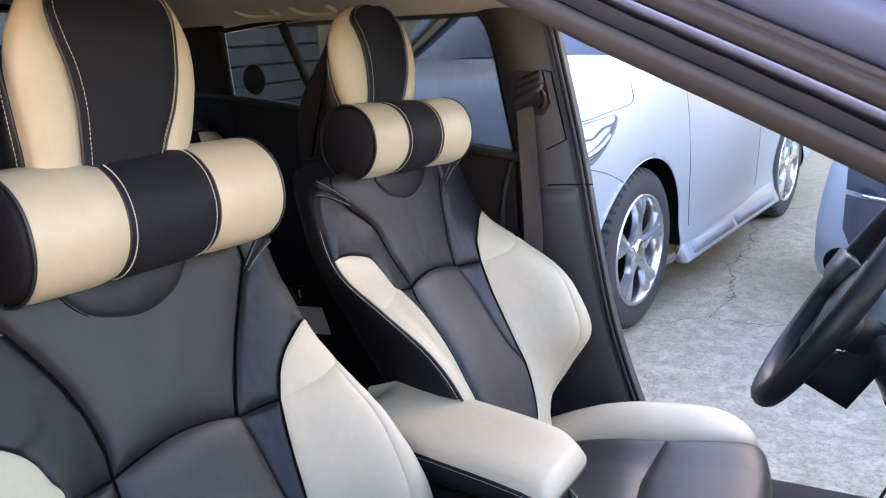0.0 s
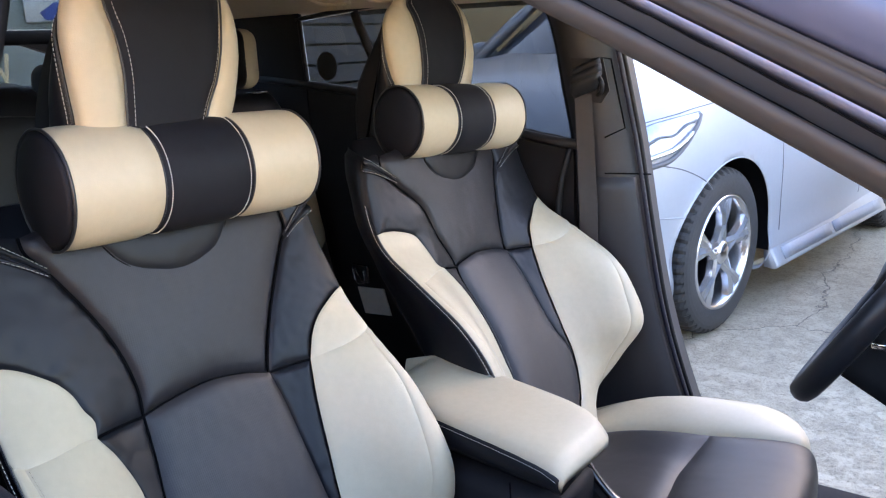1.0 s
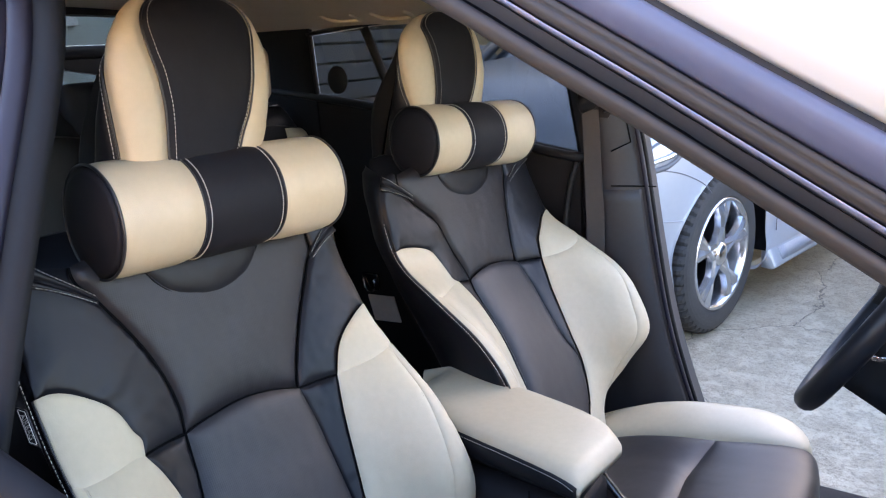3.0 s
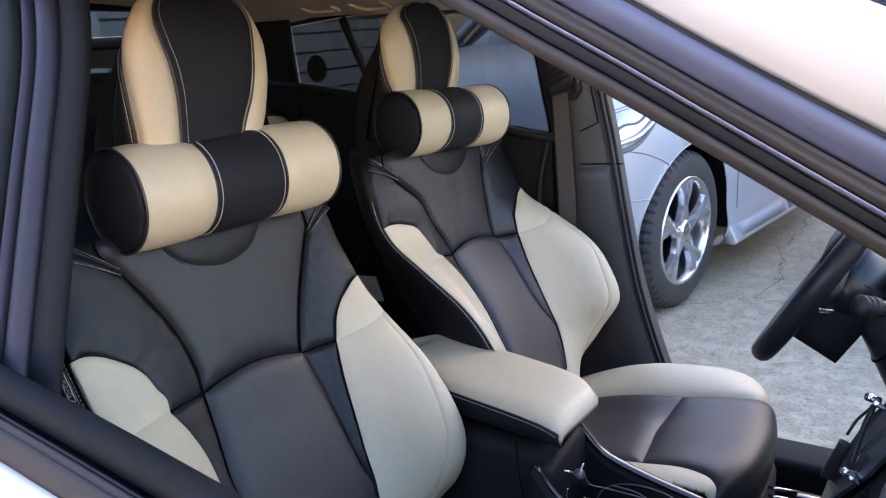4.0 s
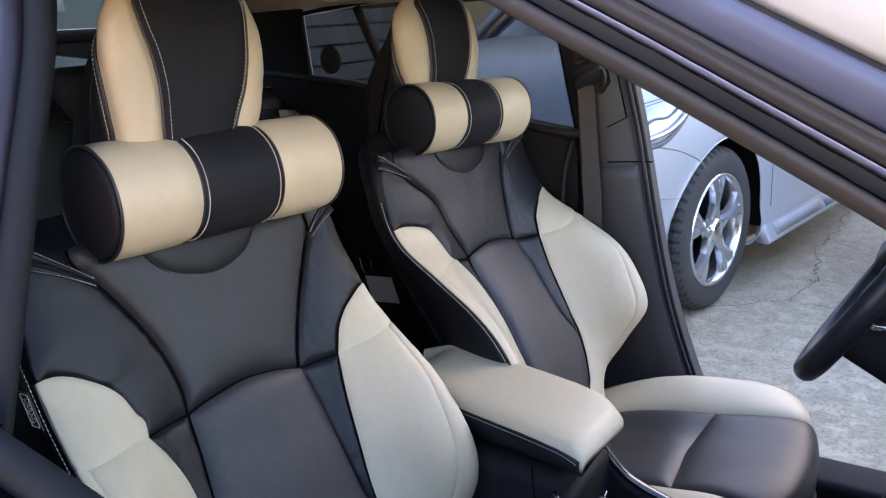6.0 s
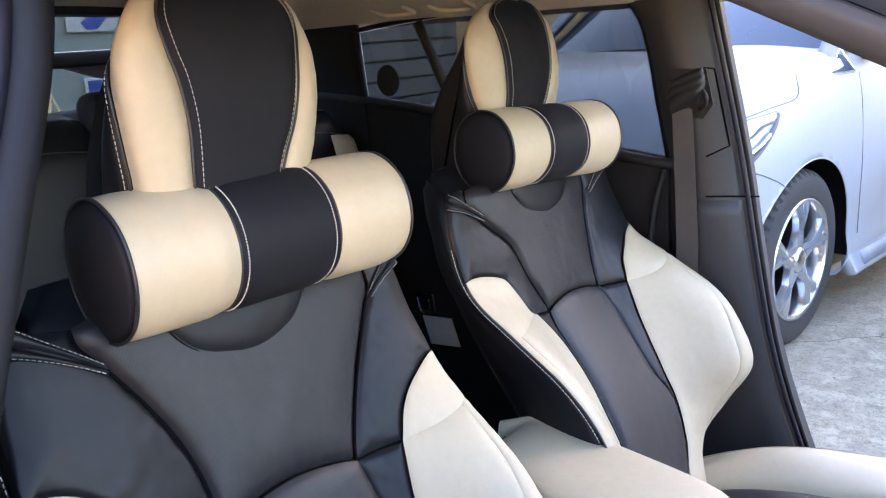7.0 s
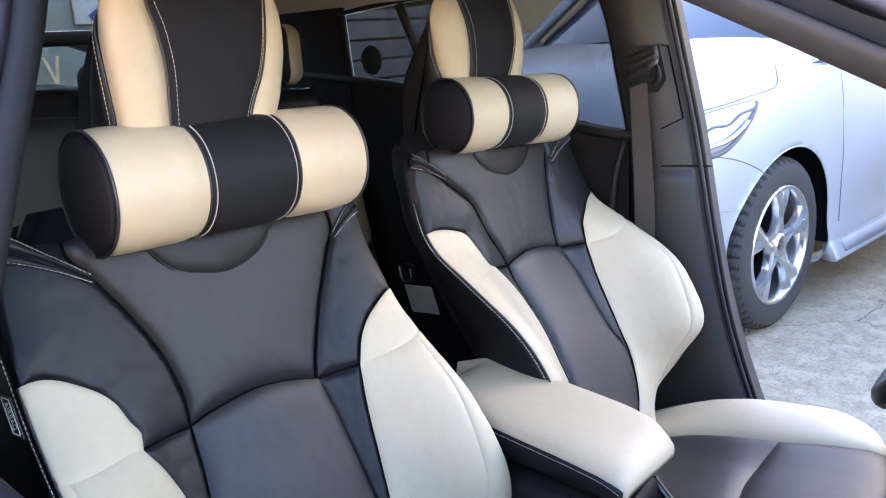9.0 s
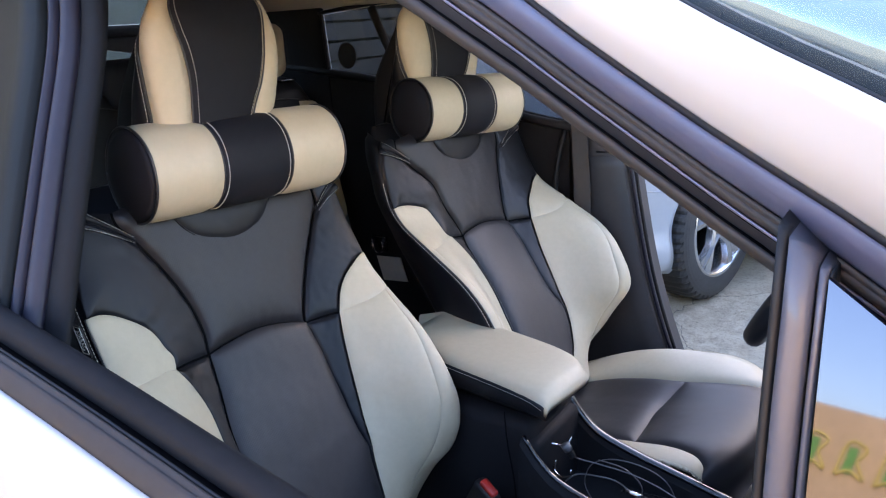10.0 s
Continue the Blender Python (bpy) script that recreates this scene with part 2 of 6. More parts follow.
def box_bm(sx, sy, sz, at=(0, 0, 0), bevel=0.0, seg=2):
    bm = bmesh.new()
    bmesh.ops.create_cube(bm, size=1, matrix=Matrix.Translation(at) @ Matrix.Diagonal((sx, sy, sz, 1)))
    if bevel:
        bmesh.ops.bevel(bm, geom=list(bm.edges), offset=bevel, segments=seg, affect="EDGES", profile=0.5)
    return bm


def slab(name, outline, depth, material, parent=None, label="", bevel=0.0, smooth=False):
    """A flat outline (3D points in one plane) thickened along the vector depth."""
    bm = bmesh.new()
    f = bm.faces.new([bm.verts.new(p) for p in outline])
    r = bmesh.ops.extrude_face_region(bm, geom=[f])
    bmesh.ops.translate(bm, verts=[v for v in r["geom"] if isinstance(v, bmesh.types.BMVert)], vec=depth)
    if bevel:
        bmesh.ops.recalc_face_normals(bm, faces=bm.faces)
        bmesh.ops.bevel(bm, geom=list(bm.edges), offset=bevel, segments=2, affect="EDGES", profile=0.5)
    return part(name, bm, material, parent, label, smooth)


def loft(name, rings, material, parent=None, label="", closed=True, caps=True, smooth=True):
    n = len(rings[0])
    V = [p for r in rings for p in r]
    F = grid_faces(n if closed else n - 1, len(rings) - 1, 0, closed)
    if caps and closed:
        F += [tuple(range(n))[::-1], tuple(range(len(V) - n, len(V)))]
    return mesh_ob(name, V, F, material, parent, label, smooth)


def patch(name, surf, low, high, left, right, material, parent, label="", nu=28, nv=44, sink=0.006, edge=0.007, puff=0.004, wrinkle=0.0010, seed=0.0, soft=0.03, base=0.0, pucker=0.0, turn=1.0):
    """An upholstery panel: a Coons patch in the surface's own coordinates, its edges drawn down into the seams."""
    lo, hi = curve(low, nu), curve(high, nu)
    le, ri = curve(left, nv), curve(right, nv)
    le[0], le[-1], ri[0], ri[-1] = lo[0], hi[0], lo[-1], hi[-1]
    Q = np.zeros((nv + 1, nu + 1, 2))
    for j in range(nv + 1):
        b = j / nv
        for i in range(nu + 1):
            a = i / nu
            Q[j, i] = ((1 - b) * lo[i] + b * hi[i] + (1 - a) * le[j] + a * ri[j]
                       - (1 - a) * (1 - b) * lo[0] - a * (1 - b) * lo[-1] - (1 - a) * b * hi[0] - a * b * hi[-1])
    X = np.array([[surf(*Q[j, i]) for i in range(nu + 1)] for j in range(nv + 1)])
    V = []
    e = 1e-3
    for j in range(nv + 1):
        for i in range(nu + 1):
            s, z = Q[j, i]
            du = np.array(surf(s + e, z)) - np.array(surf(s - e, z))
            dv = np.array(surf(s, z + e)) - np.array(surf(s, z - e))
            nrm = np.cross(du, dv)
            nrm *= turn / max(np.linalg.norm(nrm), 1e-9)
            p = X[j, i]
            d = sum((np.linalg.norm(p - x) + 1e-5) ** -3.0 for x in (X[j, 0], X[j, nu], X[0, i], X[nv, i])) ** (-1 / 3)
            h = base - sink * math.exp(-(d / edge) ** 2) + puff * (1 - math.exp(-d / soft))
            if wrinkle:
                h += wrinkle * (1 - math.exp(-d / 0.01)) * (noise.noise(Vector(p * 22) + Vector((seed, 3, 1))) + 0.5 * noise.noise(Vector(p * 60)))
            if pucker:
                # gathers that run from the seam into the panel
                h += pucker * min(1.0, d / 0.004) * math.exp(-d / 0.020) * noise.noise(Vector(p * 75) + Vector((7, seed, 2)))
            V.append(p + nrm * h)
    return mesh_ob(name, V, grid_faces(nu, nv), material, parent, label)


# ---- the front seats ----
HEIGHTS = (0.50, 0.55, 0.62, 0.68, 0.74, 0.80, 0.87, 0.93, 0.98, 1.05, 1.15)
LEVELS = (0.50, 0.55, 0.65, 0.75, 0.85, 0.95, 1.0, 1.05, 1.10, 1.14, 1.17)
MIDS = (0.52, 0.60, 0.70, 0.76, 0.80, 0.86, 0.914, 1.068, 1.15)
RISE = [(0, 0), (0.35, 0.0), (0.5, 0.10), (0.65, 0.40), (0.8, 0.78), (0.92, 0.98), (1.0, 1.0), (1.1, 0.9)]


def side(crest, width, a_low, a_up, c_low, c_up, edge):
    """One half of a backrest: how far its bolster comes forward, its half width, its seams from the foot upwards, and where cream meets the black side."""
    return dict(crest=list(zip(HEIGHTS, crest)), width=list(zip(LEVELS, width)), a_low=a_low, a_up=a_up, c_low=c_low, c_up=c_up, edge=edge)


PASSENGER = {
    "mid": list(zip(MIDS, (-0.365, -0.395, -0.4445, -0.4758, -0.497, -0.529, -0.553, -0.6085, -0.635))),
    1: side((-0.440, -0.446, -0.419, -0.3795, -0.3705, -0.392, -0.443, -0.5115, -0.559, -0.600, -0.638),
            (0.210, 0.224, 0.249, 0.260, 0.2575, 0.249, 0.246, 0.246, 0.240, 0.218, 0.160),
            [(0.445, 0.56), (0.435, 0.64), (0.438, 0.69), (0.448, 0.715), (0.419, 0.744), (0.405, 0.804), (0.396, 0.864), (0.367, 0.911)],
            [(0.367, 0.911), (0.402, 0.936), (0.496, 0.982), (0.606, 1.027), (0.715, 1.066), (0.777, 1.085), (0.80, 1.13)],
            [(0.46, 0.56), (0.452, 0.643), (0.462, 0.693), (0.475, 0.715), (0.484, 0.755), (0.514, 0.808), (0.558, 0.872), (0.605, 0.915)],
            [(0.605, 0.915), (0.677, 0.945), (0.767, 0.966), (0.889, 0.982), (0.96, 0.989), (1.03, 0.993)], 1.04),
    -1: side((-0.430, -0.430, -0.375, -0.337, -0.322, -0.342, -0.423, -0.505, -0.556, -0.598, -0.637),
             (0.210, 0.225, 0.250, 0.265, 0.260, 0.250, 0.247, 0.246, 0.240, 0.218, 0.160),
             [(0.47, 0.56), (0.43, 0.68), (0.39, 0.77), (0.384, 0.816), (0.358, 0.87), (0.355, 0.917)],
             [(0.355, 0.917), (0.351, 0.95), (0.392, 0.994), (0.476, 1.04), (0.607, 1.089), (0.70, 1.112), (0.74, 1.13)],
             [(0.52, 0.56), (0.485, 0.68), (0.470, 0.77), (0.475, 0.822), (0.490, 0.858), (0.548, 0.893), (0.598, 0.913), (0.626, 0.923)],
             [(0.626, 0.923), (0.608, 0.937), (0.640, 0.950), (0.671, 0.969), (0.725, 0.985), (0.821, 1.002), (0.894, 1.011), (0.958, 1.014), (1.03, 1.012)], 1.04)}
DRIVER = {
    "mid": list(zip(MIDS, (-0.335, -0.365, -0.4156, -0.4515, -0.478, -0.520, -0.553, -0.6094, -0.635))),
    1: side((-0.436, -0.446, -0.393, -0.359, -0.3295, -0.351, -0.400, -0.486, -0.562, -0.601, -0.639),
            (0.224, 0.239, 0.2475, 0.265, 0.269, 0.252, 0.246, 0.246, 0.240, 0.218, 0.160),
            [(0.15, 0.56), (0.25, 0.610), (0.36, 0.640), (0.425, 0.675), (0.440, 0.719), (0.383, 0.758), (0.370, 0.808), (0.378, 0.869), (0.356, 0.911)],
            [(0.356, 0.911), (0.369, 0.939), (0.443, 0.992), (0.527, 1.052), (0.605, 1.087), (0.64, 1.13)],
            [(0.17, 0.56), (0.275, 0.608), (0.380, 0.637), (0.450, 0.673), (0.472, 0.714), (0.470, 0.752), (0.491, 0.806), (0.526, 0.86), (0.579, 0.908)],
            [(0.579, 0.908), (0.636, 0.938), (0.69, 0.952), (0.761, 0.964), (0.89, 0.981), (1.03, 0.992)], 1.04),
    -1: side((-0.430, -0.4295, -0.389, -0.363, -0.360, -0.379, -0.436, -0.511, -0.574, -0.615, -0.642),
             (0.188, 0.200, 0.219, 0.221, 0.217, 0.227, 0.232, 0.226, 0.2175, 0.197, 0.144),
             [(0.46, 0.56), (0.41, 0.65), (0.352, 0.707), (0.327, 0.735), (0.312, 0.765), (0.290, 0.802), (0.296, 0.847), (0.318, 0.892), (0.310, 0.918)],
             [(0.310, 0.918), (0.335, 0.94), (0.401, 0.978), (0.477, 1.033), (0.68, 1.077), (0.80, 1.105), (0.84, 1.13)],
             [(0.48, 0.56), (0.43, 0.65), (0.378, 0.709), (0.358, 0.729), (0.348, 0.762), (0.326, 0.804), (0.332, 0.848), (0.384, 0.891), (0.501, 0.927)],
             [(0.501, 0.927), (0.586, 0.939), (0.608, 0.962), (0.657, 0.991), (0.793, 1.005), (0.919, 1.010), (1.0, 1.009)], 1.005)}


for h, band in ((PASSENGER[1], (0.735, 1.069, 1.098)), (PASSENGER[-1], (0.61, 1.083, 1.122)), (DRIVER[1], (0.60, 1.064, 1.098)), (DRIVER[-1], (0.69, 1.079, 1.108))):
    h["band"] = band


def back_at(s, z, shape=PASSENGER):
    """The front of a backrest: s across (1: the bolster's outer edge), z its height. Beyond 1 it runs round the side to the rear (2)."""
    a = abs(s)
    sgn = 1 if s >= 0 else -1
    w, c, b = interp(shape[sgn]["width"], z), interp(shape["mid"], z), interp(shape[sgn]["crest"], z)
    if a <= 1:
        return np.array([c + (b - c) * interp(RISE, a), sgn * w * a, z])
    k = a - 1
    return np.array([b - 0.012 * k - (b - c + 0.09) * k**1.25, sgn * w * (1 + 0.04 * math.sin(min(k, 1) * math.pi) - 0.24 * k**1.5), z + 0.01 * k])


def cush_at(s, q):
    """The cushion: s across, q from its rear (0) over the front edge to underneath (1)."""
    x = interp([(0, -0.46), (0.2, -0.32), (0.32, -0.24), (0.46, -0.137), (0.58, -0.05), (0.68, 0.015), (0.76, 0.052), (0.84, 0.066), (0.92, 0.055), (1.0, 0.02)], q)
    z = interp([(0, 0.515), (0.2, 0.562), (0.32, 0.580), (0.46, 0.598), (0.58, 0.617), (0.68, 0.622), (0.76, 0.608), (0.84, 0.570), (0.92, 0.51), (1.0, 0.41)], q)
    a = abs(s)
    sgn = 1 if s >= 0 else -1
    z -= interp([(0, 0), (0.4, 0.0), (0.55, 0.006), (0.68, 0.018), (0.8, 0.030), (1.0, 0.030)], q) * min(a, 1.0) ** 3
    w = interp([(0, 0.225), (0.3, 0.248), (0.6, 0.252), (0.8, 0.240), (0.9, 0.225), (1, 0.205)], q) * (1.0 if s > 0 else 0.76)
    lift = interp([(0, 0.0), (0.15, 0.025), (0.35, 0.04), (0.5, 0.034), (0.65, 0.016), (0.8, 0.002), (1, 0.0)], q) * (1.0 if s > 0 else 0.2)
    back = interp([(0, 0.0), (0.45, 0.0), (0.6, 0.016), (0.7, 0.034), (0.85, 0.052), (1, 0.05)], q)
    if a <= 1:
        return np.array([x - back * a**2.4, sgn * w * a, z + lift * interp([(0, 0), (0.2, 0.05), (0.47, 0.42), (0.7, 0.90), (0.85, 1.0), (1.0, 0.65)], a)])
    k = a - 1
    return np.array([x - back, sgn * w * (1 + 0.02 * math.sin(k * 3)), z + lift * 0.6 - k * 0.16])


def mirror(pts):
    return [(-p[0], p[1]) for p in pts]


def car_seat(shape, label):
    seat = thing("car_seat", (0, 0, 0), label, "car seat", "front seats")
    F = lambda s, z: back_at(s, z, shape)
    sr, sl = shape[1], shape[-1]
    p, q = sl["a_low"][-1], sr["a_low"][-1]
    arch = [(-p[0], p[1]), (-0.22, 0.923), (0, 0.928), (0.20, 0.922), q]
    patch("backrest", F, arch, [(-sl["a_up"][-1][0], 1.13), (-0.4, 1.15), (0, 1.155), (0.4, 1.15), (sr["a_up"][-1][0], 1.13)], mirror(sl["a_up"]), sr["a_up"], PERF, seat, "perforated black leather upper backrest panel", 80, 72, sink=0.006, edge=0.0055, puff=0.009, wrinkle=0.0007, pucker=0.0011, soft=0.022)
    patch("lower_back_panel", F, [mirror(sl["a_low"])[0], (0, 0.555), sr["a_low"][0]], arch, mirror(sl["a_low"]), sr["a_low"], PERF, seat, "perforated black leather lumbar panel", 70, 90, sink=0.0, puff=0.009, base=0.001, wrinkle=0.0006, soft=0.012, pucker=0.0009)
    for m in (1, -1):
        def panel(name, low, high, left, right, material, lab, nu, nv, **kw):
            """A panel on this side of the backrest, turned over on the other."""
            if m == 1:
                return patch(name, F, low, high, left, right, material, seat, lab, nu, nv, **kw)
            return patch(name, F, mirror(low)[::-1], mirror(high)[::-1], mirror(right), mirror(left), material, seat, lab, nu, nv, **kw)
        h = shape[m]
        E, C, tip = h["edge"], h["c_low"], h["c_up"][-1][1]
        outer = h["c_up"] + [(1.0, 1.05), (1.0, 1.10), (1.0, 1.13)]
        a, c = h["a_low"][-1], C[-1]
        cross = [a, (0.5 * (a[0] + c[0]), 0.5 * (a[1] + c[1]) - 0.002), c]
        kw = dict(sink=0.0035, edge=0.004, puff=0.007, wrinkle=0.0009, pucker=0.0016)
        panel("shoulder_panel", cross, [(h["a_up"][-1][0], 1.13), (0.9, 1.135), (1.0, 1.13)], h["a_up"], outer, BLACK, "smooth black leather shoulder panel", 56, 76, **kw)
        kw.update(puff=0.0035, sink=0.003, edge=0.0035, soft=0.012)
        panel("shoulder_panel", [h["a_low"][0], C[0]], cross, h["a_low"], C, BLACK, "smooth black leather shoulder panel", 24, 80, **kw)
        kw = dict(sink=0.0, edge=0.004, puff=0.0026, base=0.0012, wrinkle=0.0007, soft=0.005, pucker=0.0008)
        e0 = E - 1.04
        mid_s = [(0.70, 0.552), (0.77, 0.64), (0.83, 0.70), (0.868, 0.755), (0.89, 0.80), (0.915, 0.84), (0.945, 0.88), (0.972 + 0.4 * e0, 0.918)]
        top_s = [c, (0.72, c[1] + 0.006), (0.972 + 0.4 * e0, 0.934)]
        mid_s[-1] = top_s[-1]
        panel("side_bolster", [C[0], (0.70, 0.552)], top_s, C, mid_s, CREAM, "padded cream leather side bolster", 44, 76, **kw)
        panel("bolster_edge", [(0.70, 0.552), (0.88, 0.548), (E, 0.55)], [top_s[-1], (0.99 + 0.6 * e0, 0.937), (E, 0.94)], mid_s, [(E, 0.55), (E, 0.7), (E, 0.85), (E, 0.94)], CREAM, "cream leather outer strip of the bolster", 36, 76, **kw)
        panel("bolster_top", top_s + [(E, 0.94)], [(E - 0.01, tip), (E - 0.005, tip), (E, tip)], h["c_up"], [(E, 0.94), (E, 0.97), (E, tip)], CREAM, "cream leather top of the bolster", 56, 40, **kw)
        # the tuck between the two cream strips is oversewn
        for d in (-0.018, 0.018):
            tuck = [back_at(m * (s + d), z, shape) for s, z in curve(mid_s, 50)[4:]]
            stitching("stitching", tuck, (0.7, 0.5 * m, 0.2), CREAM, seat, lift=0.0030)
        lo, hi = [(E, 0.55), (1.5, 0.55), (2.0, 0.55)], [(1.0, 1.13), (1.5, 1.135), (2.0, 1.13)]
        c, d = [(E, 0.55), (E, 0.8), (E, 1.0), (1.0, 1.13)], [(2.0, 0.55), (2.0, 0.8), (2.0, 1.13)]
        panel("side_panel", lo, hi, c, d, BLACK, "", 22, 50, puff=0.004)
        if m == -1:
            edge = [back_at(-E - 0.035, z, shape) + np.array([0, -0.003, 0]) for z in np.linspace(0.56, 1.06, 40)]
            stitching("stitching", edge, (0.2, -1, 0.1), THREAD, seat, dash=0.0036, gap=0.002, r=0.0005, lift=0.003)
            cord("bolster_piping", [back_at(-E, z, shape) + np.array([0.001, -0.002, 0]) for z in np.linspace(0.56, tip, 50)], 0.0016, PIPING, seat, n=80)
        # two stitched rolled bands over the shoulder
        for k in range(2):
            def fan(u, g):
                """Across the shoulder (u) from the inner end, where the bands run together; g counts bands."""
                u0, z0, z1 = h["band"]
                return (u0 + (1.03 - u0) * u, z0 + (z1 - z0) * (1.5 * u - 0.5 * u * u) + 0.0115 * g * min(1.0, 0.40 + 0.7 * u))
            lo, hi = [fan(u, k) for u in (0, 0.3, 0.6, 0.9, 1.15)], [fan(u, k + 1) for u in (0, 0.3, 0.6, 0.9, 1.15)]
            panel("shoulder_band", lo, hi, [lo[0], hi[0]], [lo[-1], hi[-1]], BLACK, "rolled black leather shoulder band", 30, 8, sink=0.0, puff=0.0055, soft=0.003, base=0.002, wrinkle=0.0)
            line = []
            for s, z in curve([fan(u, k + 0.2 + 0.6 * k) for u in (0.04, 0.3, 0.6, 0.88, 1.12)], 30):
                d = 1e-3
                nrm = np.cross(F(m * s + d, z) - F(m * s - d, z), F(m * s, z + d) - F(m * s, z - d))
                line.append(F(m * s, z) + nrm / np.linalg.norm(nrm) * 0.0058)
            stitching("stitching", line, (0.8, m * 0.3, 0.5), THREAD, seat)
    # sewn seam lines: near-black cords put the grooves' shade into colour
    def seam_line(q, surf, n=60):
        out = []
        for s, z in curve(q, n):
            e = 1e-3
            nrm = np.cross(np.array(surf(s + e, z)) - np.array(surf(s - e, z)), np.array(surf(s, z + e)) - np.array(surf(s, z - e)))
            out.append(np.array(surf(s, z)) - 0.0024 * nrm / np.linalg.norm(nrm))
        cord("seam", out, 0.0018, DARKIN, seat, n=n)
    lines = [arch]
    for m in (1, -1):
        h = shape[m]
        g = (lambda pts: pts) if m == 1 else mirror
        lines += [g(h["a_low"]), g(h["a_up"]), g([h["a_low"][-1], h["c_low"][-1]])]
    for q in lines:
        seam_line(q, F)
    # flap under the pillow
    patch("headrest_flap", F, [(-0.36, 1.108), (-0.23, 1.078), (0, 1.064), (0.23, 1.078), (0.36, 1.108)], [(-0.38, 1.14), (0, 1.15), (0.38, 1.14)],
          [(-0.36, 1.108), (-0.38, 1.14)], [(0.36, 1.108), (0.38, 1.14)], BLACK, seat, "soft black leather flap", 40, 24, sink=0.0, puff=0.006, soft=0.012, base=0.0085)
    rim = [(-0.37, 1.13), (-0.36, 1.108), (-0.23, 1.078), (0, 1.064), (0.23, 1.078), (0.36, 1.108), (0.37, 1.13)]
    # The flap's contact shadow, drawn as a thin near-black cord.
    cord("flap_shade_line", [F(*q) + np.array([0.0072, 0, 0.0005]) for q in curve(rim, 40)], 0.0013, DARKIN, seat, n=60, sides=6)
    # rear shell
    rings = []
    for z in np.linspace(0.5, 1.15, 16):
        w = interp(sl["width"], z) * 0.80
        c = interp(shape["mid"], z) - 0.085
        r = []
        for k in range(9):
            a = -1 + k / 4
            r.append((c - 0.03 * (1 - a * a), w * a, z))
        for k in range(9):
            a = 1 - k / 4
            r.append((c + 0.08 * (1 - abs(a)**3), w * a * 0.9, z))
        rings.append(r)
    loft("back_shell", rings, BLACK, seat)
    # cushion
    G = lambda s, q: cush_at(s, q)
    M, K = 0.47, 0.66
    mid = [(-K, 0.455), (-0.3, 0.445), (0, 0.437), (0.25, 0.445), (M, 0.46)]
    inner = [(-K, 0.455), (-0.68, 0.55), (-0.74, 0.63), (-0.85, 0.70), (-0.98, 0.76), (-1.0, 1.0)]
    outer = [(M, 0.46), (0.50, 0.58), (0.58, 0.68), (0.70, 0.77), (0.86, 0.85), (0.92, 1.0)]
    patch("seat_cushion", G, [(-K, 0.02), (0, 0.02), (M, 0.02)], mid, [(-K, 0.02), (-K, 0.455)], [(M, 0.02), (M, 0.46)], PERF, seat,
          "perforated black leather rear cushion panel", 60, 56, sink=0.0, puff=0.009, base=-0.014, turn=-1.0, wrinkle=0.0004, soft=0.012)
    patch("front_cushion_panel", G, mid, [(-1.0, 1.0), (0, 1.0), (0.92, 1.0)], inner, outer, PERF, seat,
          "perforated black leather front cushion panel", 60, 76, sink=0.0, puff=0.009, base=-0.014, turn=-1.0, wrinkle=0.0004, soft=0.012)
    patch("cushion_bolster", G, [(M, 0.02), (0.8, 0.02), (1.06, 0.02)], [(0.86, 0.85), (0.96, 0.85), (1.06, 0.84)], [(M, 0.02), (M, 0.25)] + outer[:5], [(1.06, 0.02), (1.06, 0.5), (1.06, 0.84)], CREAM, seat,
          "padded cream leather thigh bolster", 30, 60, puff=0.009, sink=0.0, base=-0.014, turn=-1.0, soft=0.012, wrinkle=0.0004)
    patch("cushion_bolster", G, [(-1.06, 0.02), (-0.8, 0.02), (-K, 0.02)], [(-1.06, 0.76), (-1.02, 0.76), (-0.98, 0.76)], [(-1.06, 0.02), (-1.06, 0.5), (-1.06, 0.76)], [(-K, 0.02), (-K, 0.25)] + inner[:5], CREAM, seat,
          "padded cream leather thigh bolster", 30, 60, puff=0.009, sink=0.0, base=-0.014, turn=-1.0, soft=0.012, wrinkle=0.0004)
    patch("cushion_side", G, [(1.06, 0.02), (1.5, 0.02), (1.95, 0.02)], [(0.92, 1.0), (1.3, 1.0), (1.95, 0.97)], [(1.06, 0.02), (1.06, 0.5), (1.06, 0.84), (0.92, 1.0)], [(1.95, 0.02), (1.95, 0.97)], BLACK, seat, "", 12, 40, sink=0.0, puff=0.004, base=-0.014, turn=-1.0, wrinkle=0.0005)
    patch("cushion_side", G, [(-1.95, 0.02), (-1.5, 0.02), (-1.06, 0.02)], [(-1.95, 0.97), (-1.3, 1.0), (-1.0, 1.0)], [(-1.95, 0.02), (-1.95, 0.97)], [(-1.06, 0.02), (-1.06, 0.5), (-1.06, 0.76), (-1.0, 1.0)], BLACK, seat, "", 12, 40, sink=0.0, puff=0.004, base=-0.024, turn=-1.0, wrinkle=0.0005)
    part("seat_base", box_bm(0.46, 0.40, 0.22, (-0.18, 0, 0.37), 0.03), PLASTIC, seat, "dark plastic seat base")
    for m in (1, -1):
        part("seat_rail", box_bm(0.56, 0.035, 0.03, (-0.15, 0.19 * m, 0.265), 0.004), CHROME, seat, "steel seat rail")
    return seat


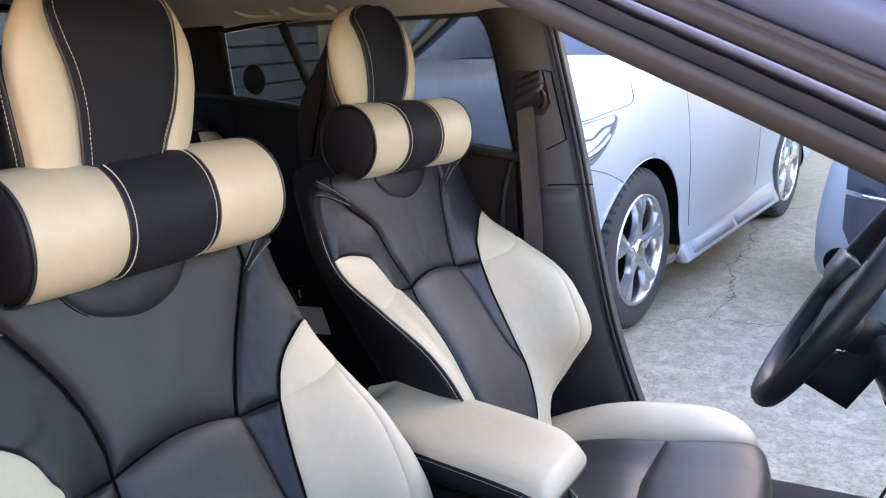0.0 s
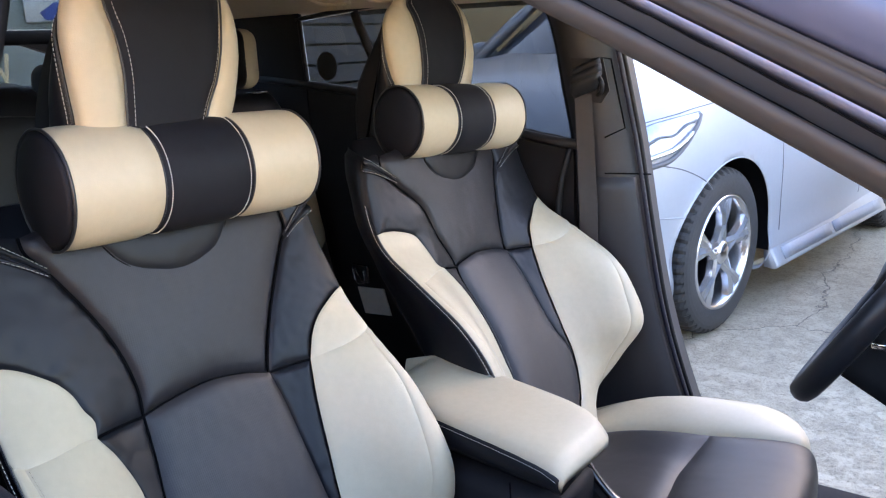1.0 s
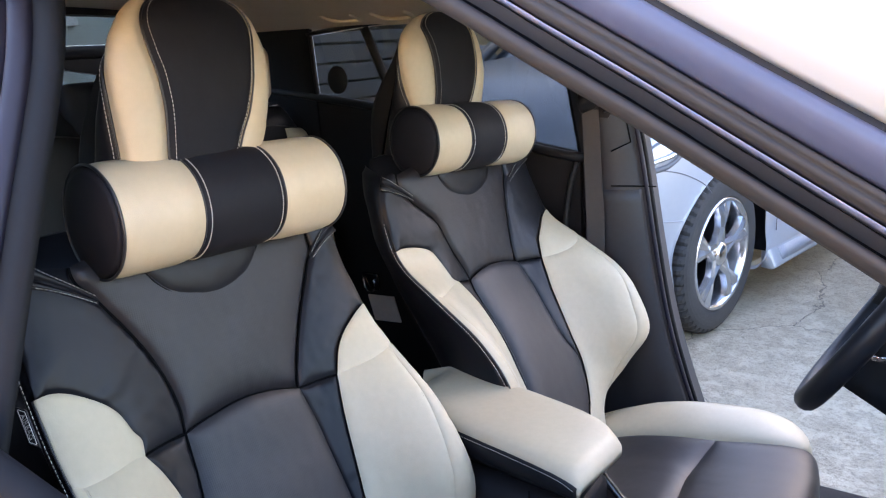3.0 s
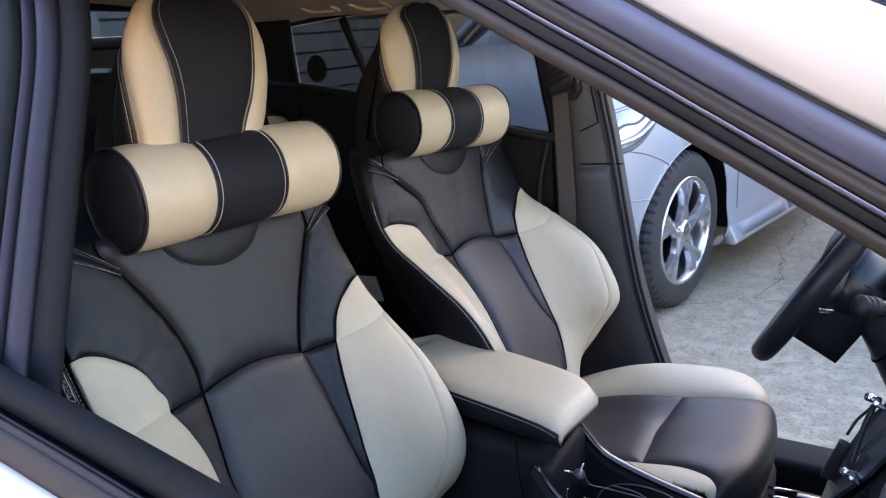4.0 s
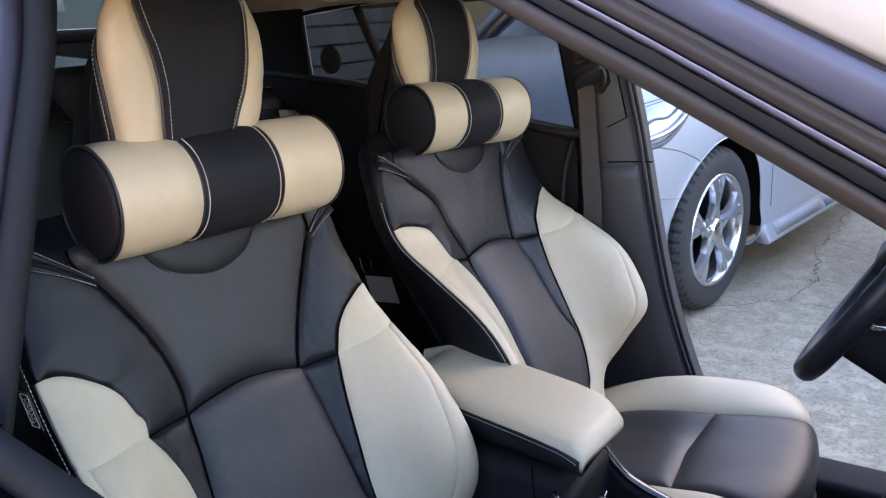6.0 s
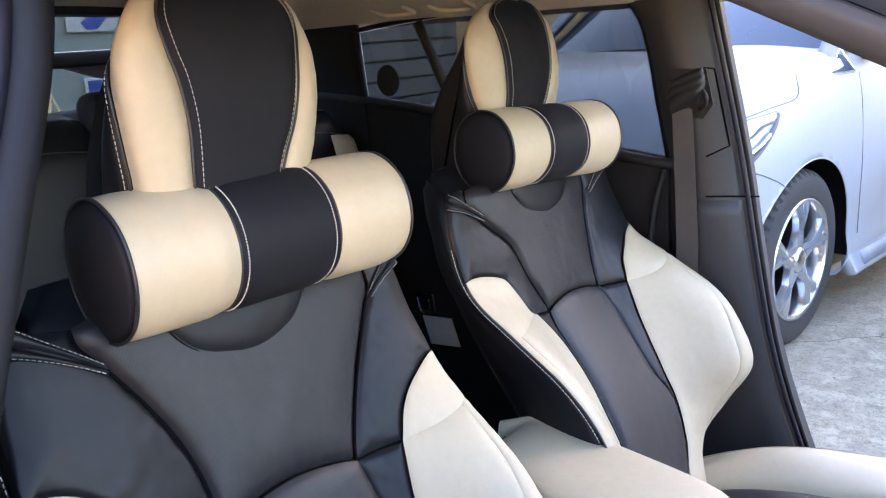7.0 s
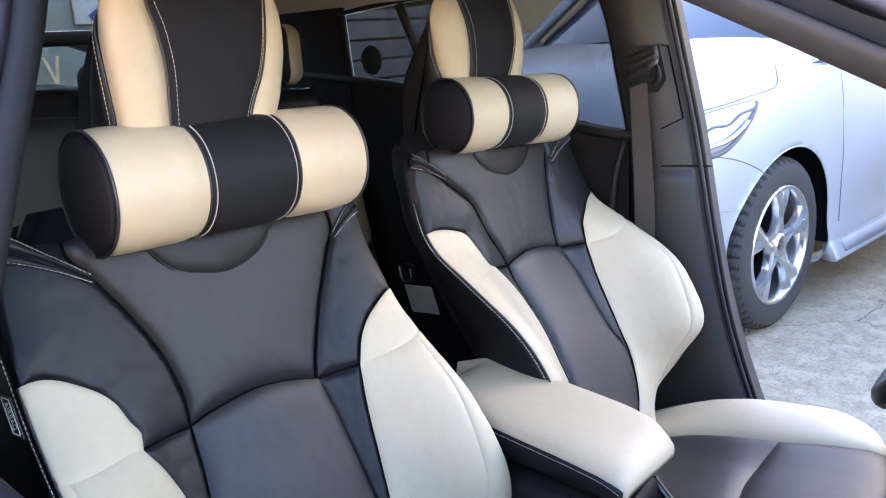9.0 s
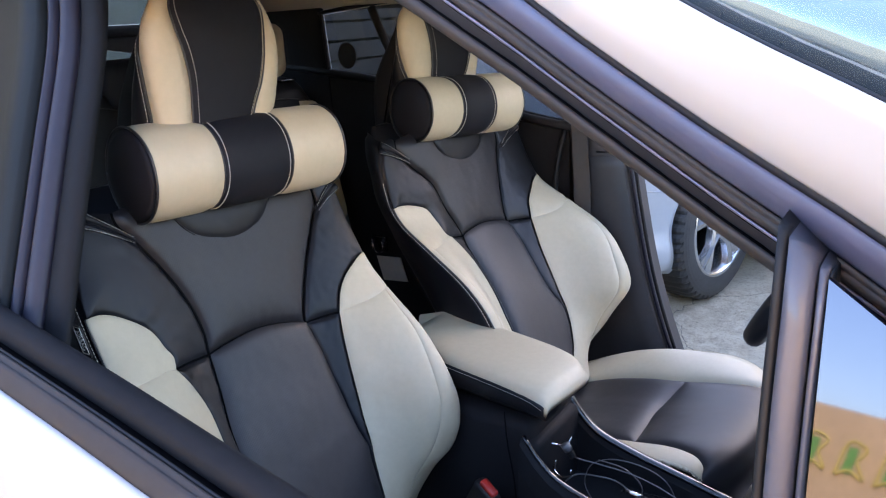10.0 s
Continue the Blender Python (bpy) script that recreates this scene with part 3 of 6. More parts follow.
HEAD = [(1.14, 0.0, 0.106, 0.110), (1.20, 0.0, 0.114, 0.092), (1.26, 0.0, 0.126, 0.068), (1.31, -0.001, 0.133, 0.048), (1.35, -0.005, 0.131, 0.037), (1.38, -0.012, 0.121, 0.032), (1.400, -0.020, 0.104, 0.028), (1.413, -0.028, 0.080, 0.022), (1.420, -0.036, 0.047, 0.014), (1.422, -0.042, 0.012, 0.005)]


def head_at(s, q):
    """The headrest cover: s across (1: the front corner), q from its foot to the crown. Rows of HEAD: height, setback, half width, depth."""
    t = q * (len(HEAD) - 1)
    z, x, w, d = (interp([(i, p[k]) for i, p in enumerate(HEAD)], t) for k in range(4))
    a = min(abs(s), 1.45)
    sgn = 1 if s >= 0 else -1
    return np.array([x - d * interp([(0, 0), (0.4, 0.02), (0.6, 0.06), (0.8, 0.17), (1.0, 0.38), (1.2, 0.68), (1.45, 1.0)], a),
                     sgn * w * interp([(0, 0), (0.4, 0.44), (0.6, 0.66), (0.8, 0.86), (1.0, 0.97), (1.2, 1.0), (1.45, 0.90)], a), z])


NECK = (0, 0.2, 0.32, 0.42, 0.55, 0.75, 1.0)
EDGE = [(0.80, 0.0), (0.90, 0.14), (1.08, 0.28), (1.30, 0.41), (1.43, 0.53), (1.44, 0.75), (1.44, 1.0)]
HEAD_NEAR = {-1: ((0.99, 0.986, 0.976, 0.972, 0.927, 0.929, 0.953), [(0.43, 0), (0.43, 0.2), (0.44, 0.273), (0.472, 0.331), (0.524, 0.396), (0.615, 0.469), (0.739, 0.584), (0.80, 0.75), (0.80, 1.0)],
                  [(0.88, 0), (0.913, 0.166), (0.937, 0.211), (0.997, 0.273), (1.082, 0.339), (1.21, 0.407), (1.40, 0.48), (1.44, 0.6), (1.44, 1.0)]),
             1: ((0.987, 0.988, 0.919, 0.859, 0.814, 0.862, 0.908), [(0.40, 0), (0.431, 0.175), (0.529, 0.263), (0.587, 0.34), (0.66, 0.45), (0.769, 0.555), (0.832, 0.66), (0.85, 0.8), (0.85, 1.0)], EDGE)}
HEAD_FAR = {-1: ((1.017, 1.025, 1.043, 1.085, 1.06, 0.93, 0.94), [(0.49, 0), (0.485, 0.183), (0.462, 0.24), (0.461, 0.301), (0.488, 0.411), (0.593, 0.525), (0.78, 0.649), (0.85, 0.8), (0.85, 1.0)],
                 [(0.88, 0), (0.917, 0.186), (0.995, 0.237), (1.115, 0.313), (1.259, 0.409), (1.42, 0.5), (1.44, 0.7), (1.44, 1.0)]),
            1: ((0.88, 0.855, 0.80, 0.71, 0.64, 0.57, 0.62), [(0.33, 0), (0.332, 0.169), (0.41, 0.22), (0.486, 0.283), (0.55, 0.37), (0.609, 0.471), (0.70, 0.6), (0.8, 0.8), (0.8, 1.0)], EDGE)}


def headrest(seat, dx, dy, dz, lean, wide, form):
    """form: for each side how wide it is at the heights of NECK, its seam and its outer edge."""
    def H(s, q):
        p = head_at(s, q)
        return np.array([p[0] + dx, p[1] * wide * interp(list(zip(NECK, form[1 if s > 0 else -1][0])), q) + dy + lean * (p[2] - 1.35), p[2] + dz])
    sl, sr = form[-1][1], form[1][1]
    head = patch("headrest", H, [(-sl[0][0], 0), (0, 0), (sr[0][0], 0)], [(-sl[-1][0], 1), (0, 1), (sr[-1][0], 1)], mirror(sl), sr, MATTE, seat, "black leather headrest with cream side strips", 30, 80, puff=0.004, sink=0.003, wrinkle=0.0008)
    for m in (1, -1):
        seam, edge = form[m][1], form[m][2]
        lo, hi = [seam[0], (0.6, 0), edge[0]], [seam[-1], (1.1, 1), edge[-1]]
        kw = dict(puff=0.006, sink=0.003, wrinkle=0.0012, pucker=0.0012)
        if m == 1:
            patch("headrest_strip", H, lo, hi, seam, edge, CREAM, head, "cream leather side strip", 24, 80, **kw)
            patch("headrest_side", H, [edge[0], (1.45, 0)], [(1.44, 1), (1.45, 1)], edge, [(1.45, 0), (1.45, 1)], BLACK, head, "", 12, 60, puff=0.003)
        else:
            patch("headrest_strip", H, mirror(lo)[::-1], mirror(hi)[::-1], mirror(edge), mirror(seam), CREAM, head, "cream leather side strip", 24, 80, **kw)
            patch("headrest_side", H, mirror([(1.45, 0), edge[0]]), mirror([(1.45, 1), (1.44, 1)]), mirror([(1.45, 0), (1.45, 1)]), mirror(edge), BLACK, head, "", 12, 60, puff=0.003)
        pts = [H(m * (s - 0.06), q) for s, q in curve(seam, 60)[:57]]
        stitching("stitching", pts, (1, 0, 0.2), THREAD, head, lift=0.0035)
        pts = [H(m * (s + 0.05), q) for s, q in curve(edge, 60)[:38]]
        stitching("stitching", pts, (0.6, m * 0.8, 0.1), THREAD, head, lift=0.003)
        cord("piping", [H(m * (s + 0.01), q) for s, q in curve(edge, 60)[:40]], 0.0014, PIPING, head, n=40)
        cord("piping", [H(m * s, q) for s, q in curve(seam, 40)[:39]], 0.0014, PIPING, head, n=50)
    rings = []
    for q in np.linspace(0, 0.97, 24):
        b, a = H(1.44, q), H(-1.44, q)
        deep = interp([(0, 0.030), (0.12, 0.050), (0.2, 0.055), (0.33, 0.036), (0.44, 0.010), (0.6, 0.004), (1.0, 0.003)], q)
        rings.append([a + (b - a) * f - np.array([deep * g, 0, 0]) for f, g in ((1.0, 0), (1.0, 0.6), (0.96, 0.9), (0.75, 1.0), (0.25, 1.0), (0.04, 0.9), (0.0, 0.6), (0.0, 0))])
    loft("headrest_back", rings, SOFTBLACK, head, closed=False)
    return head


def neck_pillow(name, loc, tilt, turn, label, r0, half, mid):
    p = thing(name, loc, label, "neck pillow", "neck pillows")
    p.rotation_euler = (radians(tilt), 0, radians(turn))

    def rad(y, w):
        sag = 1 - 0.05 * math.exp(-((abs(y) - mid) / 0.012) ** 2) - 0.06 * max(0, (abs(y) - half + 0.026) / 0.036) ** 2
        return r0 * sag * (1 + 0.012 * noise.noise(Vector((y * 20, math.cos(w) * 2, math.sin(w) * 2)))) * (1 - 0.05 * math.cos(w))

    def seg(nm, y0, y1, material, lab):
        n = 20
        rings = []
        for i in range(n + 1):
            y = y0 + (y1 - y0) * i / n
            rings.append([(rad(y, w) * math.cos(w), y, rad(y, w) * math.sin(w)) for w in np.linspace(0, 2 * math.pi, 57)[:-1]])
        return loft(nm, rings, material, p, lab, caps=False)
    seg("cover_segment", -half, -mid, CREAM, "cream leather segment")
    seg("cover_segment", -mid, mid, MATTE, "black leather segment")
    seg("cover_segment", mid, half, CREAM, "cream leather segment")
    for m in (1, -1):
        rings = []
        for k in range(7):
            f = 1 - k / 6.3
            rings.append([(rad(half, w) * f * math.cos(w), m * (half + 0.012 * (1 - f**3)), rad(half, w) * f * math.sin(w)) for w in np.linspace(0, 2 * math.pi, 57)[:-1]])
        loft("end_cap", rings if m == 1 else rings[::-1], MATTE, p, "round black leather end cap")
        ring = [(rad(half, w) * math.cos(w) * 1.01, m * half, rad(half, w) * math.sin(w) * 1.01) for w in np.linspace(math.pi, 3 * math.pi, 41)]
        cord("piping", ring, 0.0018, PIPING, p, n=80)
        ring = [(rad(mid, w) * math.cos(w) * 1.0, m * mid, rad(mid, w) * math.sin(w) * 1.0) for w in np.linspace(math.pi, 3 * math.pi, 41)]
        cord("piping", ring, 0.0011, PIPING, p, n=80)
        y = m * (mid - 0.007)
        V, Fc = [], []
        nd = 130
        for k in range(nd):
            w0, w1 = 2 * math.pi * k / nd, 2 * math.pi * (k + 0.66) / nd
            o = len(V)
            for w in (w0, w1):
                q = rad(y, w) + 0.0012
                V += [((q + e) * math.cos(w), y + f, (q + e) * math.sin(w)) for e, f in ((-0.002, -0.00032), (0, -0.00032), (0, 0.00032), (-0.002, 0.00032))]
            Fc += [(o, o + 1, o + 5, o + 4), (o + 1, o + 2, o + 6, o + 5), (o + 2, o + 3, o + 7, o + 6), (o, o + 3, o + 2, o + 1), (o + 4, o + 5, o + 6, o + 7)]
        mesh_ob("stitching", V, Fc, THREAD, p, "white contrast stitching")
    return p


near_seat = car_seat(PASSENGER, "black and cream leather passenger seat with white stitching")
far_seat = car_seat(DRIVER, "black and cream leather driver seat with white stitching")


def seat_pose(y, rx, rz):
    pivot = Vector((-0.55, y, 0.91))
    return Matrix.Translation(pivot) @ pose(0, 0, 0, rx, 0, rz) @ Matrix.Translation((0.55, 0, -0.91))


near_seat.matrix_basis = seat_pose(-0.350, -3.0, -3.0)
far_seat.matrix_basis = seat_pose(0.305, -1.5, -1.0)
far_seat.scale = (1, 1.10, 1)
headrest(near_seat, -0.590, 0.013, 0.012, 0.12, 0.93, HEAD_NEAR)
headrest(far_seat, -0.649, 0.043, -0.006, 0.08, 1.03, HEAD_FAR)
neck_pillow("neck_pillow", (-0.603, -0.3105, 1.179), -1.7, -6.1, "cream and black rolled leather neck pillow strapped to the passenger seat", 0.0672, 0.164, 0.0605)
neck_pillow("neck_pillow", (-0.611, 0.3202, 1.1791), -2.7, -10.4, "cream and black rolled leather neck pillow strapped to the driver seat", 0.0648, 0.1425, 0.0518)


# ---- the car's shell round the seats ----
shell = thing("car_body", (0, 0, 0), "pearl white hatchback body seen from its open front window", "car", kind="structure")


def strip(name, path, section, material, parent, label="", n=48):
    """A bar along path whose section is given as offsets (outward, up)."""
    C = curve(path, n)
    rings = [[(p[0] + f * 0.0, p[1] - o, p[2] + u) for o, u, f in [(s[0], s[1], 0) for s in section]] for p in C]
    return loft(name, rings, material, parent, label)


RAIL = [(-1.3, -0.45, 1.42), (-0.9, -0.455, 1.447), (-0.6, -0.458, 1.4576), (-0.4, -0.465, 1.4531), (-0.2, -0.5157, 1.4222), (0.0, -0.5833, 1.3424), (0.1, -0.630, 1.302), (0.2, -0.671, 1.2575), (0.3, -0.7156, 1.2145), (0.5, -0.8059, 1.1041), (0.7, -0.8967, 0.9833)]
door = thing("door_1", (0, 0, 0), "white front passenger door with its window wound down", "car door", kind="structure")


def rail_strip(name, section, material, parent, label="", n=60):
    """A bar along the window's upper edge. Its section: how far from the lower lip (0) to the roof gap (1), and how far it stands out."""
    rings = []
    for p in curve(RAIL, n):
        gy = interp([(-0.6, 0.058), (-0.4, 0.049), (-0.2, 0.034), (0.0, 0.006), (0.1, -0.006), (0.2, -0.020), (0.3, -0.037), (0.5, -0.074), (0.8, -0.088)], p[0])
        gz = interp([(-0.6, 0.082), (-0.4, 0.082), (-0.2, 0.078), (0.0, 0.064), (0.1, 0.057), (0.2, 0.0565), (0.3, 0.060), (0.5, 0.0825), (0.8, 0.088)], p[0])
        rings.append([(p[0], p[1] + a * gy - o, p[2] + a * gz + o * 0.4 * (1 if a < 1.04 else 0)) for a, o in section])
    return loft(name, rings, material, parent, label)


rail_strip("window_seal", [(0, 0), (0.02, 0.004), (0.07, 0.007), (0.14, 0.007), (0.175, 0.003), (0.17, -0.02)], SEAL, door, "dark brown inner window seal")
rail_strip("seal_groove", [(0.165, 0.001), (0.175, 0.002), (0.20, -0.006), (0.30, -0.008), (0.345, -0.003), (0.345, -0.014)], DARKIN, door, "black glass channel")
# This edge has its highlight in the base colour.
rail_strip("seal_lip", [(0.342, -0.004), (0.345, 0.004), (0.356, 0.0068), (0.376, 0.0068), (0.388, 0.002)], LIP, door, "edge of the glass channel with a pale blue highlight in its colour")
rail_strip("frame_moulding", [(0.392, 0.0), (0.402, 0.007), (0.43, 0.0095), (0.49, 0.0095), (0.505, 0.0075), (0.52, 0.0095), (0.575, 0.009), (0.60, 0.005), (0.60, -0.01)], SEAL, door, "dark brown soft frame moulding")
rail_strip("door_frame", [(0.607, -0.006), (0.612, 0.006), (0.63, 0.0095), (0.76, 0.0105), (0.90, 0.0095), (0.95, 0.006), (0.965, -0.012)], FRAME, door, "glossy upper door frame with a purple reflection in its colour")
rail_strip("roof_gap", [(0.94, -0.012), (0.955, -0.001), (1.03, -0.003), (1.045, -0.014)], SEAL, shell, "dark gap between door frame and roof")
rail_strip("roof_side", [(1.025, -0.012), (1.035, 0.001), (1.09, 0.004), (1.40, 0.002), (1.75, -0.006), (1.90, -0.012), (1.92, -0.03), (1.4, -0.04)], WHITE, shell, "pearl white roof side and windscreen pillar")
rail_strip("pillar_trim", [(0.05, 0.0), (0.15, -0.03), (0.6, -0.07), (1.3, -0.06), (1.0, -0.014)], PILLAR, shell, "dark inner pillar trim")
rail_strip("windscreen_trim", [(1.90, -0.018), (1.905, -0.015), (1.922, -0.017), (1.925, -0.035), (1.90, -0.035)], RUBBER, shell, "black windscreen edge trim")
rail_strip("windscreen_edge", [(1.918, -0.020), (2.3, -0.045), (2.8, -0.10), (3.2, -0.17), (3.1, -0.19), (1.918, -0.032)], SCREEN, shell, "teal windscreen glass edge")

# belt line of the near door
BELT = [(-1.2, -0.69, 1.17), (-0.75, -0.70, 1.13), (-0.53, -0.70, 1.091), (-0.33, -0.70, 1.056), (-0.12, -0.70, 1.015), (0.1, -0.70, 0.975), (0.4, -0.71, 0.92), (0.8, -0.72, 0.85)]
strip("belt_trim", BELT, [(-0.006, -0.30), (-0.004, -0.010), (0.0, -0.003), (0.006, 0.0), (0.015, 0.0), (0.022, -0.003), (0.0262, -0.009), (0.027, -0.06), (0.02, -0.3)], SOFTBLACK, door, "soft black door top")
strip("glass_slot", BELT, [(0.0268, -0.05), (0.0268, -0.022), (0.0375, -0.022), (0.0375, -0.05)], DARKIN, door)
strip("slot_lip", BELT, [(0.0365, -0.05), (0.0368, -0.0165), (0.0382, -0.0140), (0.0400, -0.0145), (0.0408, -0.018), (0.0408, -0.05)], RUBBER, door, "black rubber wiper lip")
strip("belt_moulding", BELT, [(0.0405, -0.05), (0.0408, -0.0175), (0.0425, -0.0142), (0.0452, -0.0150), (0.0468, -0.0185), (0.0480, -0.0180), (0.0500, -0.0175), (0.0530, -0.0200), (0.0575, -0.0270), (0.0600, -0.0320), (0.0610, -0.036), (0.058, -0.05)], SEAL, door, "dark brown ridged belt moulding")
strip("door_skin", BELT, [(0.052, -0.050), (0.062, -0.036), (0.070, -0.040), (0.084, -0.070), (0.098, -0.16), (0.102, -0.30), (0.09, -0.50), (0.07, -0.70), (0.05, -0.70), (0.05, -0.1)], WHITE, door, "pearl white door skin")

slab("door_insert", [(x, -0.6935, z) for x, z in curve([(-0.240, 0.950), (-0.248, 0.966), (-0.244, 0.980), (-0.21, 0.9865), (-0.16, 0.982), (-0.05, 0.963), (0.06, 0.938), (0.06, 0.90), (-0.08, 0.915), (-0.20, 0.936)], 40)], (0, 0.006, 0), FRAME, door, "lavender gloss insert of the door card", bevel=0.002, smooth=True)

# B-pillar on the near side
PB = [(-0.415, -0.80, 0.75), (-0.462, -0.725, 0.92), (-0.505, -0.645, 1.08), (-0.545, -0.565, 1.24), (-0.575, -0.505, 1.36), (-0.60, -0.475, 1.44)]


def upright(name, path, section, material, parent, label="", n=30):
    """A post along path whose section is given as offsets (to the rear, outward)."""
    C = curve(path, n)
    return loft(name, [[(p[0] - a, p[1] - o, p[2]) for a, o in section] for p in C], material, parent, label)


upright("pillar_trim", PB, [(0.0, 0.0), (0.002, 0.008), (0.008, 0.014), (0.018, 0.017), (0.030, 0.018), (0.10, 0.016), (0.10, -0.03), (0.02, -0.01)], PILLARDARK, shell, "navy-grey inner pillar trim")
upright("pillar_seal", PB, [(0.028, 0.016), (0.030, 0.026), (0.035, 0.033), (0.043, 0.036), (0.048, 0.034), (0.050, 0.016)], LAVENDER, shell, "rubber door seal with a lavender highlight in its colour")
upright("seal_groove", PB, [(0.050, 0.012), (0.0505, 0.026), (0.054, 0.026), (0.0545, 0.012)], DARKIN, shell)
upright("pillar_seal", PB, [(0.0545, 0.018), (0.055, 0.036), (0.057, 0.041), (0.061, 0.042), (0.063, 0.038), (0.064, 0.018)], LAVENDER, shell, "pillar edge with a lavender highlight in its colour")
upright("seal_groove", PB, [(0.064, 0.02), (0.0645, 0.034), (0.068, 0.034), (0.0685, 0.02)], DARKIN, shell)
upright("pillar_outer", PB, [(0.0685, 0.02), (0.070, 0.046), (0.074, 0.050), (0.15, 0.056), (0.155, 0.02)], PILLARGLASS, shell, "dark green-grey glossy outer pillar")
upright("rear_door_frame", PB, [(0.16, 0.02), (0.162, 0.05), (0.19, 0.05), (0.19, 0.0)], SOFTBLACK, shell)
cord("trim_joint", [(p[0] - a, p[1] - o - 0.0006, p[2] + 0.022 * a / 0.03) for p in (curve(PB, 40)[17],) for a, o in ((0.002, 0.008), (0.008, 0.014), (0.018, 0.017), (0.029, 0.018))], 0.0009, DARKIN, shell, n=8, smooth=False)

# quarter window ahead of the door glass


def post(name, section, material, label=""):
    """A bar of the quarter window's post, its top cut along the sloping frame. Section: ahead of the post's rear edge, outward."""
    rings = []
    for f in np.linspace(0, 1, 12):
        r = []
        for a, o in section:
            z = 0.95 + f * (1.288 - 0.85 * a - 0.95)
            r.append((interp([(0.95, 0.2505), (1.07, 0.2455), (1.18, 0.2405), (1.285, 0.2385)], z) + a, interp([(0.95, -0.795), (1.07, -0.775), (1.18, -0.757), (1.285, -0.738)], z) - o, z))
        rings.append(r)
    return loft(name, rings, material, door, label)


post("window_channel", [(0.0, -0.02), (0.0005, 0.004), (0.0015, 0.006), (0.004, 0.006), (0.005, 0.004), (0.0052, -0.02)], RUBBER, "black window channel")
post("window_post", [(0.0052, -0.02), (0.0054, 0.006), (0.0064, 0.0085), (0.0085, 0.0095), (0.0125, 0.0098), (0.0155, 0.009), (0.0168, 0.007), (0.0172, -0.02)], POSTGLOSS, "glossy grey window post")
post("window_post", [(0.0178, -0.02), (0.0179, 0.006), (0.0186, 0.0078), (0.0202, 0.0082), (0.0212, 0.007), (0.0214, -0.02)], POSTGLOSS, "glossy grey window post")
post("glass_seal", [(0.0214, -0.02), (0.0216, 0.004), (0.0226, 0.004), (0.0228, -0.02)], RUBBER, "black glass seal")


def pane_at(x, z):
    """The quarter glass leans inwards to its top and turns out towards the front."""
    return (x, -0.748 - 0.12 * (x - 0.262) - 0.30 * (1.27 - z), z)


qw = slab("window_2", [pane_at(*q) for q in ((0.2605, 1.269), (0.274, 0.93), (0.78, 0.88), (0.55, 1.075), (0.40, 1.185))], (0, 0.004, 0), MIRRORGLASS, None)
tagged(qw, "small dark quarter window reflecting blue sky and tan wall", "window", kind="structure")

# headliner and roof
V = []
nx, ny = 40, 30
for j in range(ny + 1):
    y = -0.49 + 1.14 * j / ny
    for i in range(nx + 1):
        x = -1.5 + 1.45 * i / nx
        V.append((x, y, 1.468 - 0.175 * (y + 0.02) ** 2 - 0.015 * max(0, (-0.9 - x)) ** 1.5 - 0.12 * max(0, x + 0.35) ** 1.6))
ceil = mesh_ob("ceiling", V, grid_faces(nx, ny), LINER)
tagged(ceil, "beige fabric headliner with dark edge", "headliner", kind="structure")
V = [(v[0] * 1.02, (v[1]) * 1.12, v[2] + 0.035) for v in V]
roof = mesh_ob("roof", V, grid_faces(nx, ny), WHITE)
tagged(roof, "pearl white car roof", "car roof", kind="structure")
for x0 in (-1.10, -0.95):
    zc = lambda y: 1.468 - 0.175 * (y + 0.02) ** 2 - 0.001
    h = cord("grab_handle", [(x0, 0.475, zc(0.475)), (x0 + 0.002, 0.51, zc(0.51) - 0.004), (x0 + 0.02, 0.525, zc(0.525) - 0.005), (x0 + 0.075, 0.525, zc(0.525) - 0.005), (x0 + 0.09, 0.51, zc(0.51) - 0.004), (x0 + 0.092, 0.475, zc(0.475))], 0.0048, LINER)
    tagged(h, "beige folding grab handle on the headliner", "grab handle", "grab handles")

# floor
fl = part("floor", box_bm(2.6, 1.36, 0.05, (-0.55, -0.02, 0.24), 0.01), CARPET)
tagged(fl, "black carpeted car floor", "car floor", kind="structure")
sill = part("door_sill", box_bm(1.25, 0.12, 0.125, (0.25, 0.68, 0.3175), 0.02), SOFTBLACK)
tagged(sill, "black plastic door sill of the open driver door", "door sill", kind="structure")


# far side: B-pillar, rear door, windows
def far(x, z, out=0.0):
    return (x, 0.64 - 0.14 * max(0.0, z - 1.1) + 0.03 * max(0.0, 1.1 - z) + out, z)


bp = thing("b_pillar", (0, 0, 0), "grey-black trimmed centre pillar beside the driver seat", "car pillar", kind="structure")
FRONT = [(0.45, -0.215), (0.62, -0.275), (0.75, -0.312), (0.9, -0.342), (1.05, -0.368), (1.2, -0.395), (1.39, -0.432)]
REAR = [(0.45, -0.50), (0.8, -0.50), (1.05, -0.515), (1.2, -0.535), (1.36, -0.562), (1.42, -0.60)]
rings = []
for z in np.linspace(0.42, 1.42, 40):
    f, b = interp(FRONT, z), interp(REAR, z)
    rings.append([far(f, z, 0.10), far(f - 0.004, z, 0.03), far(f - 0.015, z, 0.012), far(f - 0.05, z, -0.006), far((f + b) / 2, z, -0.014), far(b + 0.03, z, -0.004), far(b, z, 0.015), far(b, z, 0.10)])
loft("pillar_trim", rings, PILLAR, bp, "grey-black pillar trim")
# The first cord carries the front bevel's bluish highlight in its colour.
for off, r, m in ((0.001, 0.005, LAVENDER), (0.009, 0.0045, RUBBER)):
    cord("door_seal", [far(interp(FRONT, z) + off, z, 0.02 + off) for z in np.linspace(0.42, 1.42, 24)], r, m, bp, "rubber door seal", sides=8)


